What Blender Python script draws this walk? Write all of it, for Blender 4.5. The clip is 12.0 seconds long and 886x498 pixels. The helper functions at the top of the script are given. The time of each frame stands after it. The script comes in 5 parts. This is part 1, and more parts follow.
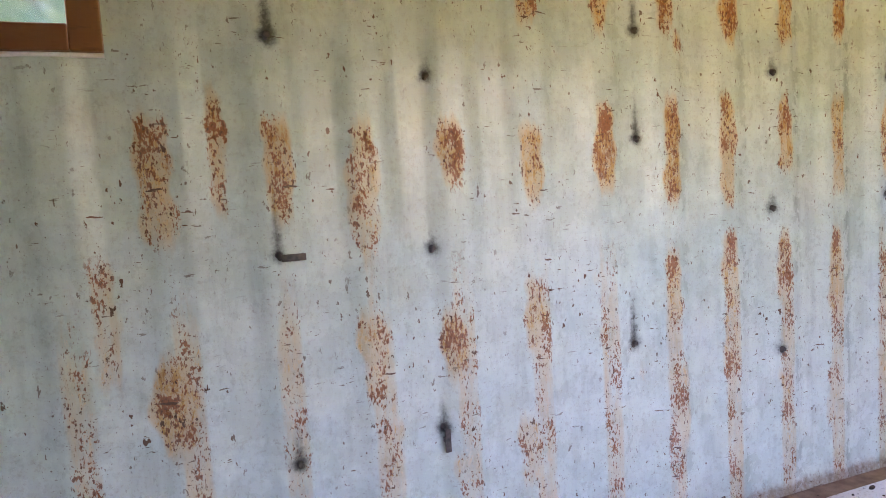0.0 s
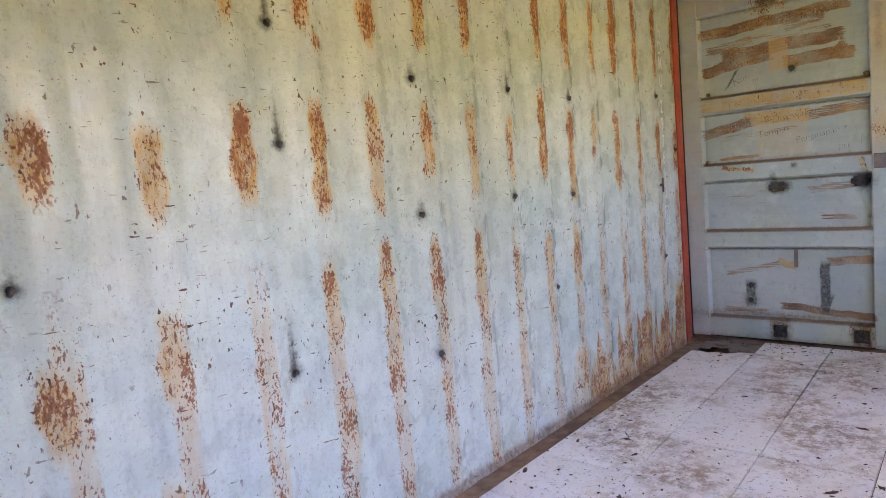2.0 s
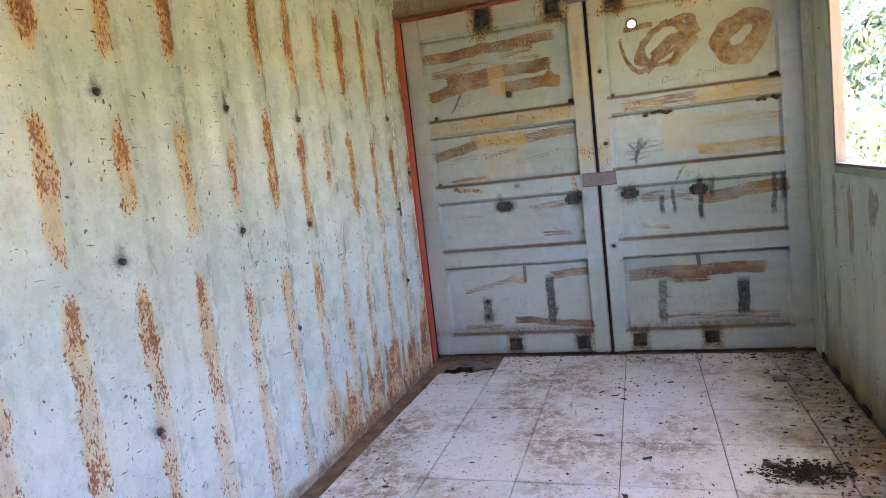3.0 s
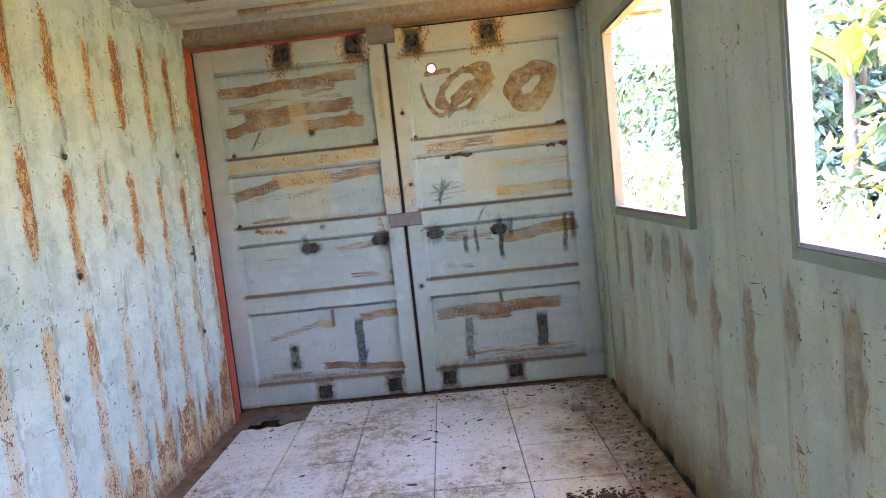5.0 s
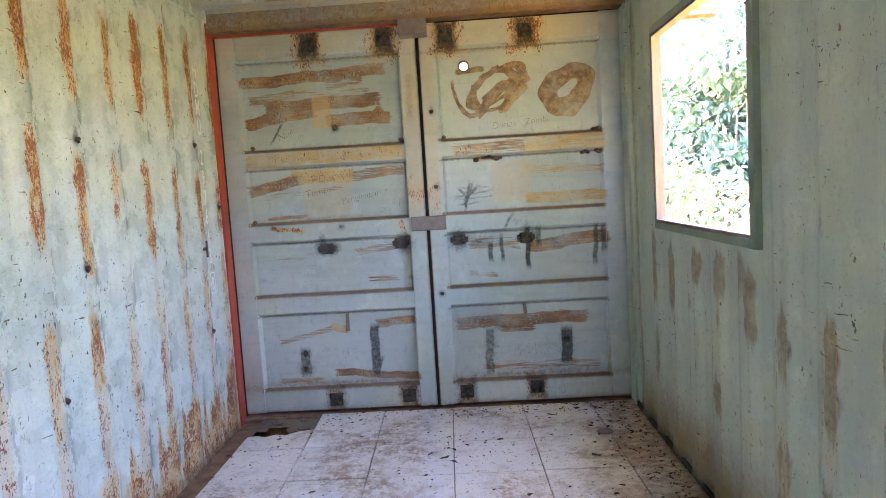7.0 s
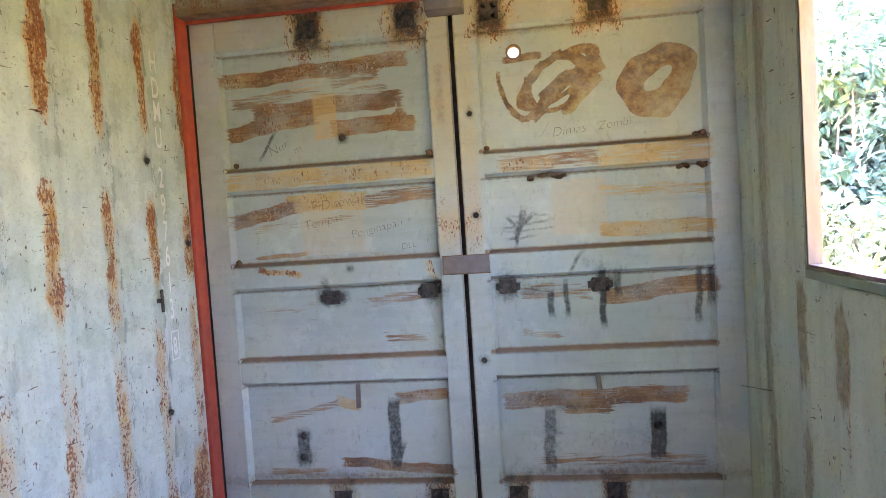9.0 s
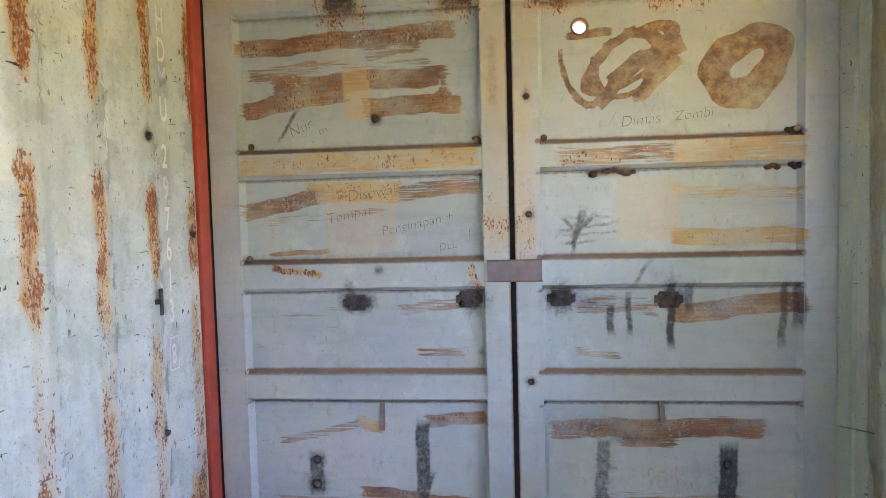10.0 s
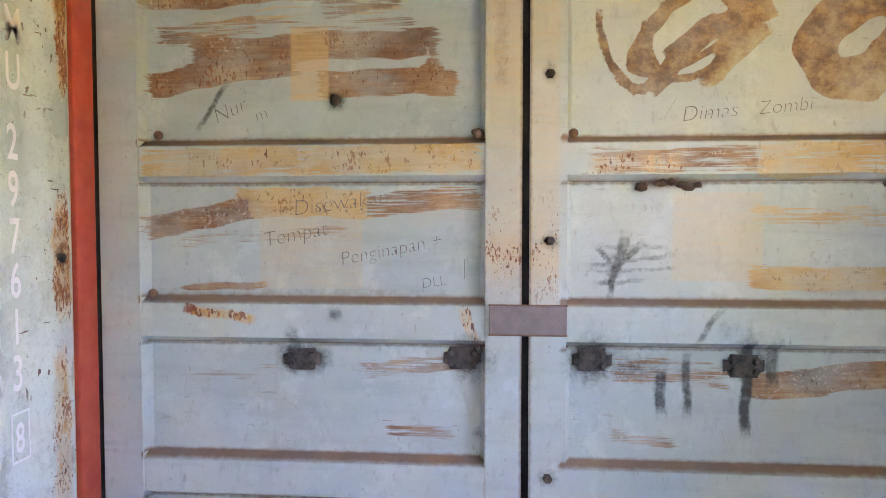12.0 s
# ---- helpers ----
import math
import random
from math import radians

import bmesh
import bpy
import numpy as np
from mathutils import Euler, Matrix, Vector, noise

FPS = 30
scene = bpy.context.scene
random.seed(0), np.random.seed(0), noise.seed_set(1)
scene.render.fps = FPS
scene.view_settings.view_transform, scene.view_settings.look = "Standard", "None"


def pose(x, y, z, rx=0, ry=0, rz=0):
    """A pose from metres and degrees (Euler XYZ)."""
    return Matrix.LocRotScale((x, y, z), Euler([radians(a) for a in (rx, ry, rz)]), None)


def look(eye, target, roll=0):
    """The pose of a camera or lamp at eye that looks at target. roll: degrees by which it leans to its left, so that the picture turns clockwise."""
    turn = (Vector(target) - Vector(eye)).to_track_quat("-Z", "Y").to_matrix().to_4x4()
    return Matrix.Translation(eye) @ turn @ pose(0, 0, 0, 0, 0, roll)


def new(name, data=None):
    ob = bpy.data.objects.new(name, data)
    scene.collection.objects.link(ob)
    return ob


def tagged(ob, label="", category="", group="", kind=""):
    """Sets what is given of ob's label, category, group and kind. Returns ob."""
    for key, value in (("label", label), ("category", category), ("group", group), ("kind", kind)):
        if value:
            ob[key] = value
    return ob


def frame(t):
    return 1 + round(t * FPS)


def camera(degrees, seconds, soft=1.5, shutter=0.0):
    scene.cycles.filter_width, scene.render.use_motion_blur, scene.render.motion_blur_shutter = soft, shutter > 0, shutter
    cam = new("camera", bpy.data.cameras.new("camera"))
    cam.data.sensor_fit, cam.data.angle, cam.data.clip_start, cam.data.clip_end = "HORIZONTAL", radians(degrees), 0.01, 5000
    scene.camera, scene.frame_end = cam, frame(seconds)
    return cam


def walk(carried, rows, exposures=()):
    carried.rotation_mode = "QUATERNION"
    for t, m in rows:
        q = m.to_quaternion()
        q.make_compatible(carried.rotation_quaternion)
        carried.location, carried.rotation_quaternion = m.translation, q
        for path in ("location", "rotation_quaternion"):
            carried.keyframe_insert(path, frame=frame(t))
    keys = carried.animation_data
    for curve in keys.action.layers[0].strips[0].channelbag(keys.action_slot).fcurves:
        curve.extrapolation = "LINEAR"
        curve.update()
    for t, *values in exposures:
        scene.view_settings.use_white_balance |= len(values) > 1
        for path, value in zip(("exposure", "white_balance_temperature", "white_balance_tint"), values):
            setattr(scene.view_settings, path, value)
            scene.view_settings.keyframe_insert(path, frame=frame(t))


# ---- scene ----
# the camera's walk: seconds, eye, target, roll
cam = camera(67.1, 12.0, 0.8)
PATH = [
    (0, (-4.759, -0.735, 1.25), (-4.044, 1.125, 1.078), -3.4),
    (0.5, (-4.755, -0.696, 1.268), (-3.866, 1.087, 1.092), -3.9),
    (1, (-4.737, -0.678, 1.257), (-3.711, 1.031, 1.084), -4.9),
    (1.5, (-4.682, -0.651, 1.279), (-3.414, 0.88, 1.058), -6.1),
    (2, (-4.545, -0.531, 1.246), (-3.042, 0.771, 1.033), -5.1),
    (2.5, (-4.412, -0.449, 1.269), (-2.747, 0.639, 1.06), -4.5),
    (2.8, (-4.333, -0.427, 1.291), (-2.533, 0.413, 1.058), -5.1),
    (3, (-4.274, -0.376, 1.274), (-2.39, 0.255, 1.045), -6.4),
    (3.5, (-4.201, -0.358, 1.268), (-2.222, -0.174, 1.044), -3.8),
    (5.3, (-4.139, -0.405, 1.326), (-2.149, -0.329, 1.135), -6.2),
    (5.5, (-4.132, -0.42, 1.33), (-2.143, -0.334, 1.145), -6.1),
    (6, (-4.146, -0.354, 1.314), (-2.154, -0.263, 1.16), -3.9),
    (6.5, (-4.119, -0.349, 1.284), (-2.129, -0.233, 1.122), -2.7),
    (6.7, (-4.072, -0.311, 1.31), (-2.083, -0.21, 1.125), -3.3),
    (8.3, (-3.29, -0.184, 1.337), (-1.294, -0.172, 1.203), -3.3),
    (8.5, (-3.208, -0.198, 1.337), (-1.214, -0.159, 1.199), -3.6),
    (9, (-2.908, -0.28, 1.336), (-0.925, -0.033, 1.239), -3.7),
    (9.5, (-2.746, -0.167, 1.323), (-0.765, 0.102, 1.245), -2.2),
    (10, (-2.536, -0.029, 1.354), (-0.552, 0.193, 1.24), -1.5),
    (10.5, (-2.364, -0.054, 1.334), (-0.386, 0.204, 1.185), -2.7),
    (11, (-2.166, -0.037, 1.332), (-0.183, 0.198, 1.226), -3.0),
    (11.5, (-2.009, -0.002, 1.365), (-0.023, 0.188, 1.227), -2.8),
    (12, (-1.786, 0.07, 1.383), (0.207, 0.227, 1.302), -0.0),
]
walk(cam, [(t, look(eye, target, roll)) for t, eye, target, roll in PATH],
     exposures=[(0.0, 5.25, 7400, 45), (2.0, 5.2, 7350, 45), (3.0, 5.36, 6900, 42), (6.5, 5.54, 6650, 41), (9.5, 5.62, 6750, 44), (12.0, 5.88, 6700, 50)])

# ---- world and sun ----
SUN_EL, SUN_ROT = radians(60), radians(91)
world = bpy.data.worlds.new("sky")
scene.world = world
world.use_nodes = True
wt = world.node_tree
sky = wt.nodes.new("ShaderNodeTexSky")
sky.sky_type = 'NISHITA'
sky.sun_disc = False
sky.sun_elevation, sky.sun_rotation = SUN_EL, SUN_ROT
wt.nodes["Background"].inputs["Strength"].default_value = 0.15
wt.links.new(sky.outputs[0], wt.nodes["Background"].inputs["Color"])
sun = new("sun", bpy.data.lights.new("sun", 'SUN'))
sun.data.energy, sun.data.angle, sun.data.color = 4.5, radians(0.5), (1.0, 0.95, 0.84)
sun_way = Vector((math.sin(SUN_ROT) * math.cos(SUN_EL), math.cos(SUN_ROT) * math.cos(SUN_EL), math.sin(SUN_EL)))
sun.matrix_world = look((0, 0, 30), Vector((0, 0, 30)) - sun_way)


# ---- material helpers ----
class Nodes:
    """Short way to write a node tree."""

    def __init__(self, name):
        self.mat = bpy.data.materials.new(name)
        self.mat.use_nodes = True
        self.nt = self.mat.node_tree
        self.bsdf = self.nt.nodes["Principled BSDF"]
        self.pos = self.add("ShaderNodeTexCoord").outputs["Object"]

    def add(self, kind, **values):
        n = self.nt.nodes.new(kind)
        for k, v in values.items():
            self.put(n.inputs[k.replace("_", " ")], v)
        return n

    def put(self, socket, v):
        if isinstance(v, bpy.types.NodeSocket):
            self.nt.links.new(v, socket)
        else:
            socket.default_value = v

    def noise(self, scale, detail=4.0, rough=0.6, stretch=(1, 1, 1), at=(0, 0, 0)):
        m = self.add("ShaderNodeMapping", Vector=self.pos, Scale=stretch, Location=at)
        return self.add("ShaderNodeTexNoise", Vector=m.outputs[0], Scale=scale, Detail=detail, Roughness=rough).outputs[0]

    def cells(self, scale, stretch=(1, 1, 1)):
        m = self.add("ShaderNodeMapping", Vector=self.pos, Scale=stretch)
        return self.add("ShaderNodeTexVoronoi", Vector=m.outputs[0], Scale=scale).outputs["Distance"]

    def attr(self, name):
        n = self.add("ShaderNodeAttribute")
        n.attribute_name = name
        return n.outputs["Fac"]

    def rand(self):
        return self.add("ShaderNodeObjectInfo").outputs["Random"]

    def island(self):
        return self.add("ShaderNodeNewGeometry").outputs["Random Per Island"]

    def op(self, kind, a, b=0.0, c=0.0):
        n = self.add("ShaderNodeMath")
        n.operation = kind
        for s, v in zip(n.inputs, (a, b, c)):
            self.put(s, v)
        return n.outputs[0]

    def step(self, v, lo, hi, a=0.0, b=1.0):
        n = self.add("ShaderNodeMapRange", Value=v, From_Min=lo, From_Max=hi, To_Min=a, To_Max=b)
        n.interpolation_type = 'SMOOTHSTEP'
        return n.outputs[0]

    def mix(self, fac, a, b):
        n = self.nt.nodes.new("ShaderNodeMix")
        n.data_type = 'RGBA'
        for s, v in ((n.inputs[0], fac), (n.inputs[6], a), (n.inputs[7], b)):
            self.put(s, (*v, 1) if isinstance(v, tuple) and len(v) == 3 else v)
        return n.outputs[2]

    def ramp(self, v, *stops):
        n = self.add("ShaderNodeValToRGB", Fac=v)
        e = n.color_ramp.elements
        while len(e) < len(stops):
            e.new(0.5)
        for el, (p, c) in zip(e, stops):
            el.position, el.color = p, (*c, 1)
        return n.outputs[0]

    def done(self, colour, rough=0.6, metal=0.0, height=None, depth=0.002, strength=1.0, **more):
        b = self.bsdf
        self.put(b.inputs["Base Color"], (*colour, 1) if isinstance(colour, tuple) else colour)
        self.put(b.inputs["Roughness"], rough)
        self.put(b.inputs["Metallic"], metal)
        for k, v in more.items():
            self.put(b.inputs[k.replace("_", " ")], v)
        if height is not None:
            n = self.add("ShaderNodeBump", Height=height, Distance=depth, Strength=strength)
            self.nt.links.new(n.outputs[0], b.inputs["Normal"])
        return self.mat


def weathered(name, base, faded, along=(1, 1, 0.12), gloss=0.36, speck=0.5, grime=((0.16, 0.09, 0.05), (0.33, 0.2, 0.12)), streaky=False):
    """Old paint on steel; the fields rust, soot, ochre, dirt and pale on a mesh say where it is worn, tinted or
    darkened.
    """
    n = Nodes(name)
    big, mid, fine = n.noise(1.3, 3), n.noise(9, 6, 0.7), n.noise(80, 6, 0.75)
    streak = n.noise(16, 6, 0.7, along)
    col = n.mix(n.step(big, 0.35, 0.65), base, faded)
    col = n.mix(n.step(streak, 0.48, 0.72, 0, 0.5), col, tuple(c * 0.8 for c in base))
    col = n.mix(n.step(mid, 0.52, 0.66, 0, 0.45), col, tuple(min(1, c * 1.13) for c in faded))
    col = n.mix(n.step(n.noise(30, 6, 0.75, (1, 1, 0.5), (5, 2, 1)), 0.54, 0.66, 0, 0.35), col, tuple(c * 0.72 for c in base))
    col = n.mix(n.step(fine, 0.53, 0.64, 0, min(0.34, speck)), col, (0.36, 0.35, 0.29))
    # brushed-on brown primer
    ochre, brush = n.attr("ochre"), n.noise(75, 6, 0.72, (0.2, 0.07, 1.5))
    om = n.step(n.op('ADD', ochre, n.op('MULTIPLY', n.op('SUBTRACT', brush, 0.5), 1.7)), 0.4, 0.62)
    thin = n.op('ADD', n.op('MULTIPLY', brush, 0.4), n.op('MULTIPLY', n.noise(9, 5, 0.65, (1, 0.6, 1)), 0.6))
    ocol = n.mix(n.attr("tone"), n.ramp(thin, (0.36, (0.14, 0.06, 0.032)), (0.47, (0.27, 0.125, 0.055)), (0.55, (0.39, 0.21, 0.09)), (0.66, (0.54, 0.41, 0.24))),
                 n.ramp(thin, (0.36, (0.46, 0.24, 0.07)), (0.47, (0.57, 0.37, 0.13)), (0.57, (0.63, 0.48, 0.23)), (0.7, (0.66, 0.58, 0.38))))
    col = n.mix(n.op('MULTIPLY', om, n.step(n.noise(8, 5, 0.65, (1, 0.5, 1), (2, 2, 8)), 0.35, 0.6, 0.55, 0.95)), col, ocol)
    chip = n.op('MULTIPLY', n.step(n.noise(95, 5, 0.7, (1, 0.8, 1), (3, 7, 2)), 0.55, 0.6), n.step(n.noise(7, 3, 0.6, (1, 1, 1), (5, 1, 4)), 0.5, 0.62))
    col = n.mix(n.op('MULTIPLY', n.op('MULTIPLY', chip, om), 0.8), col, (0.62, 0.58, 0.5))
    # thinly wiped brown paint
    wash = n.step(n.op('ADD', n.attr("wash"), n.op('MULTIPLY', n.op('SUBTRACT', n.noise(38, 6, 0.7, (1, 1, 0.16) if streaky else (1, 0.6, 1), (4, 4, 1)), 0.5), 1.5 if streaky else 0.9)), 0.26 if streaky else 0.3, 0.66 if streaky else 0.5)
    wcol = n.ramp(n.op('ADD', n.noise(24, 7, 0.74, (1, 0.8, 1), (6, 0, 2)), n.op('MULTIPLY', n.attr("tone"), 0.16)), *(((0.4, (0.12, 0.085, 0.04)), (0.49, (0.19, 0.145, 0.07)), (0.58, (0.27, 0.22, 0.12)), (0.72, (0.38, 0.35, 0.2))) if streaky else
                    ((0.4, (0.13, 0.06, 0.03)), (0.49, (0.24, 0.125, 0.055)), (0.58, (0.36, 0.23, 0.1)), (0.72, (0.46, 0.39, 0.2)))))
    col = n.mix(n.op('MULTIPLY', wash, n.step(mid, 0.35, 0.65, 0.95, 0.72)), col, wcol)
    # warm pale tint: rectangles once covered by tape, upper stiles, top rail
    col = n.mix(n.op('MULTIPLY', n.attr("pale"), n.step(brush, 0.3, 0.65, 0.85, 0.45)), col, n.mix(mid, (0.7, 0.42, 0.14), (0.74, 0.6, 0.36)))
    # rust: streaky ochre stain, red-brown flecks on it, paint left between
    rust = n.attr("rust")
    edge = n.noise(40, 7, 0.8, (1, 1, 0.4))
    halo = n.step(n.op('ADD', rust, n.op('MULTIPLY', n.op('SUBTRACT', n.noise(26, 6, 0.72, (1, 1, 0.2), (8, 3, 5)), 0.5), 0.9)), 0.24, 0.75)
    col = n.mix(n.op('MULTIPLY', halo, 0.66), col, n.mix(mid, (0.6, 0.37, 0.13), (0.66, 0.5, 0.27)))
    left_on = n.step(n.noise(85, 5, 0.7, (1, 1, 0.6), (2, 8, 4)), 0.53, 0.6, 1.0, 0.3)
    rm = n.step(n.op('ADD', n.op('MULTIPLY', rust, 0.82), n.op('MULTIPLY', n.op('SUBTRACT', edge, 0.5), 2.2)), 0.5, 0.74)
    rm = n.op('MULTIPLY', rm, left_on)
    run = n.op('ADD', n.op('MULTIPLY', n.noise(55, 6, 0.7, (1, 1, 0.12)), 0.55), n.op('MULTIPLY', n.noise(17, 5, 0.65, (1, 1, 0.5), (1, 4, 2)), 0.45))
    rcol = n.ramp(n.op('ADD', run, n.op('MULTIPLY', n.op('SUBTRACT', rust, 0.78), 0.34)), (0.4, (0.66, 0.52, 0.34)), (0.48, (0.6, 0.37, 0.13)), (0.55, (0.47, 0.22, 0.065)), (0.63, (0.27, 0.095, 0.035)))
    col = n.mix(n.op('MULTIPLY', rm, 0.92), col, rcol)
    flake = n.noise(120, 5, 0.65, (1, 1, 0.55))
    clump = n.op('MULTIPLY', n.op('SUBTRACT', n.noise(19, 4, 0.6, (1, 1, 0.6), (7, 1, 3)), 0.5), 0.75)
    hot = n.op('MAXIMUM', rust, n.op('MULTIPLY', n.attr("ochre"), 0.42))
    fm = n.op('MULTIPLY', n.step(n.op('ADD', n.op('ADD', flake, clump), n.op('MULTIPLY', n.op('SUBTRACT', hot, 0.8), 0.26)), 0.49, 0.535), n.step(hot, 0.12, 0.5))
    col = n.mix(n.op('MULTIPLY', fm, 0.93), col, n.mix(n.step(flake, 0.5, 0.7), (0.34, 0.115, 0.045), (0.1, 0.04, 0.028)))
    # settled dirt, and darkening put into the same field
    dirt = n.step(n.op('ADD', n.attr("dirt"), n.op('MULTIPLY', n.op('SUBTRACT', n.noise(45, 5, 0.7), 0.5), 0.6)), 0.2, 0.8)
    col = n.mix(n.op('MULTIPLY', dirt, 0.92), col, n.mix(mid, *grime))
    # nicks and scratches
    zone = n.op('ADD', n.step(n.noise(4.5, 3), 0.38, 0.6, speck * 0.3, speck * 2), n.op('MULTIPLY', rust, 0.5))
    nick = n.op('MULTIPLY', n.step(n.noise(60, 3, 0.55, (1, 1, 0.55), (3, 1, 7)), 0.665, 0.695), zone)
    pin = n.op('MULTIPLY', n.step(n.noise(150, 2, 0.5, (1, 1, 1), (1, 9, 7)), 0.7, 0.73), zone)
    scr = n.op('MULTIPLY', n.step(n.noise(30, 4, 0.55, (0.5, 0.5, 2.6), (2, 5, 3)), 0.675, 0.7), zone)
    col = n.mix(n.op('MINIMUM', n.op('ADD', nick, n.op('ADD', pin, scr)), 1.0), col, n.mix(mid, (0.05, 0.03, 0.025), (0.2, 0.1, 0.05)))
    # burnt and sooty marks, and shadow lines painted under the door ribs
    soot = n.step(n.op('ADD', n.attr("soot"), n.op('MULTIPLY', n.op('MULTIPLY', n.op('SUBTRACT', n.noise(48, 6, 0.75), 0.5), 1.3), n.step(n.attr("soot"), 0.03, 0.3))), 0.07, 1.12)
    col = n.mix(n.op('MINIMUM', soot, 0.93), col, n.mix(fine, (0.014, 0.017, 0.017), (0.08, 0.085, 0.08)))
    worn = n.op('MAXIMUM', rm, n.op('MAXIMUM', n.op('MULTIPLY', om, 0.5), soot))
    rough = n.op('ADD', n.step(worn, 0, 1, gloss, 0.85), n.op('MULTIPLY', n.op('SUBTRACT', mid, 0.5), 0.25))
    hgt = n.op('ADD', n.op('MULTIPLY', mid, 0.6), n.op('ADD', n.op('MULTIPLY', fine, 0.15), n.op('MULTIPLY', n.op('MULTIPLY', rm, flake), 0.9)))
    return n.done(col, rough, 0.0, hgt, 0.004, 0.58)


def plain(name, a, b, scale=12, rough=0.7, metal=0.0, depth=0.002, stretch=(1, 1, 1)):
    n = Nodes(name)
    v, f = n.noise(scale, 6, 0.65, stretch), n.noise(scale * 8, 4, 0.6, stretch)
    col = n.mix(n.step(v, 0.3, 0.7), a, b)
    col = n.mix(n.step(f, 0.55, 0.75, 0, 0.5), col, tuple(c * 0.5 for c in a))
    return n.done(col, rough, metal, n.op('ADD', v, n.op('MULTIPLY', f, 0.4)), depth)


M_WALL = weathered("old_pale_green_wall_paint", (0.5, 0.615, 0.565), (0.61, 0.7, 0.645), gloss=0.28)
M_DOOR = weathered("old_grey_green_door_paint", (0.45, 0.55, 0.53), (0.55, 0.63, 0.605), (1, 0.12, 1), 0.42, 0.13)
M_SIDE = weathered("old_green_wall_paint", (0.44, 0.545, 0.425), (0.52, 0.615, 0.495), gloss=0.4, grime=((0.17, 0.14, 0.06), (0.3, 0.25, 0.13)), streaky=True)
M_ROOF = weathered("stained_ceiling_paint", (0.4, 0.385, 0.32), (0.48, 0.46, 0.4), (0.3, 1, 1))
M_RED = plain("red_oxide_paint", (0.5, 0.06, 0.03), (0.6, 0.1, 0.05), 20, 0.5)
M_RUSTY = plain("dirty_rusted_steel", (0.16, 0.09, 0.055), (0.3, 0.19, 0.12), 14, 0.85)
M_DARK = plain("black_rubber_and_backing", (0.012, 0.012, 0.012), (0.03, 0.028, 0.025), 20, 0.85)
M_PLATE = plain("grey_brown_primer", (0.2, 0.17, 0.165), (0.26, 0.22, 0.21), 25, 0.6)
M_FRAME = plain("grey_green_frame_paint", (0.21, 0.29, 0.215), (0.28, 0.36, 0.27), 9, 0.5)
M_REVEAL = plain("bare_pale_timber", (0.2, 0.15, 0.125), (0.3, 0.24, 0.215), 8, 0.7, 0, 0.002, (1, 1, 0.15))
# lighter copy of the lining timber with cool sky light put into its colour
M_REVEAL_COOL = plain("sky_tinted_timber", (0.36, 0.36, 0.4), (0.5, 0.5, 0.54), 8, 0.7, 0, 0.002, (1, 1, 0.15))
M_BROWN = plain("brown_varnished_timber", (0.2, 0.075, 0.025), (0.27, 0.11, 0.04), 10, 0.4, 0, 0.002, (0.2, 1, 1))
M_BOLT = plain("charred_bolt_steel", (0.035, 0.034, 0.033), (0.14, 0.12, 0.105), 45, 0.7, 0.4)
M_GUNK = plain("damp_black_dirt", (0.02, 0.022, 0.016), (0.07, 0.065, 0.045), 14, 0.9)
M_BARE = plain("exposed_dusty_plywood", (0.14, 0.11, 0.085), (0.22, 0.18, 0.14), 14, 0.9)


# ---- mesh helpers ----
def link_mesh(name, me, material, parent=None):
    me.materials.append(material)
    ob = new(name, me)
    if parent:
        ob.parent = parent
    return ob


def part(name, bm, material, parent=None, label="", smooth=False):
    me = bpy.data.meshes.new(name)
    bm.to_mesh(me)
    bm.free()
    if smooth:
        me.polygons.foreach_set("use_smooth", [True] * len(me.polygons))
    ob = link_mesh(name, me, material, parent)
    if label:
        ob["label"] = label
    return ob


def box(x0, y0, z0, x1, y1, z1, bevel=0.003, segments=2):
    bm = bmesh.new()
    bmesh.ops.create_cube(bm, size=1)
    for v in bm.verts:
        v.co = Vector(((x0 + x1) / 2 + v.co.x * (x1 - x0), (y0 + y1) / 2 + v.co.y * (y1 - y0), (z0 + z1) / 2 + v.co.z * (z1 - z0)))
    if bevel:
        bmesh.ops.bevel(bm, geom=bm.edges[:], offset=bevel, segments=segments, affect='EDGES', profile=0.5)
    return bm


def lattice(name, us, vs, place, fields, material, parent=None, skip=None, flip=False):
    """A sheet over the grid us x vs; place(u, v) gives the points, fields(points) the wear on them."""
    us, vs = np.asarray(us), np.asarray(vs)
    U, V = np.meshgrid(us, vs, indexing="ij")
    co = place(U.ravel(), V.ravel())
    nu, nv = len(us), len(vs)
    i, j = np.meshgrid(np.arange(nu - 1), np.arange(nv - 1), indexing="ij")
    a = (i * nv + j).ravel()
    quads = np.stack([a, a + nv, a + nv + 1, a + 1], 1)
    if flip:
        quads = quads[:, ::-1]
    if skip is not None:
        cu, cv = (us[:-1] + us[1:]) / 2, (vs[:-1] + vs[1:]) / 2
        CU, CV = np.meshgrid(cu, cv, indexing="ij")
        quads = quads[~skip(CU.ravel(), CV.ravel())]
    me = bpy.data.meshes.new(name)
    me.from_pydata(co.tolist(), [], quads.tolist())
    for key, values in fields(co).items():
        me.attributes.new(key, 'FLOAT', 'POINT').data.foreach_set("value", np.clip(values, 0, 1.5).astype(np.float32))
    me.update()
    return link_mesh(name, me, material, parent)


def no_wear(co):
    return {}


def span(a, b, step, *extra):
    n = max(1, round((b - a) / step))
    s = set(np.round(np.linspace(a, b, n + 1), 4).tolist())
    return sorted(s | {e for e in extra if a <= e <= b})


def fall(d, soft):
    """1 inside, 0 beyond soft."""
    return np.clip(1 - d / soft, 0, 1)


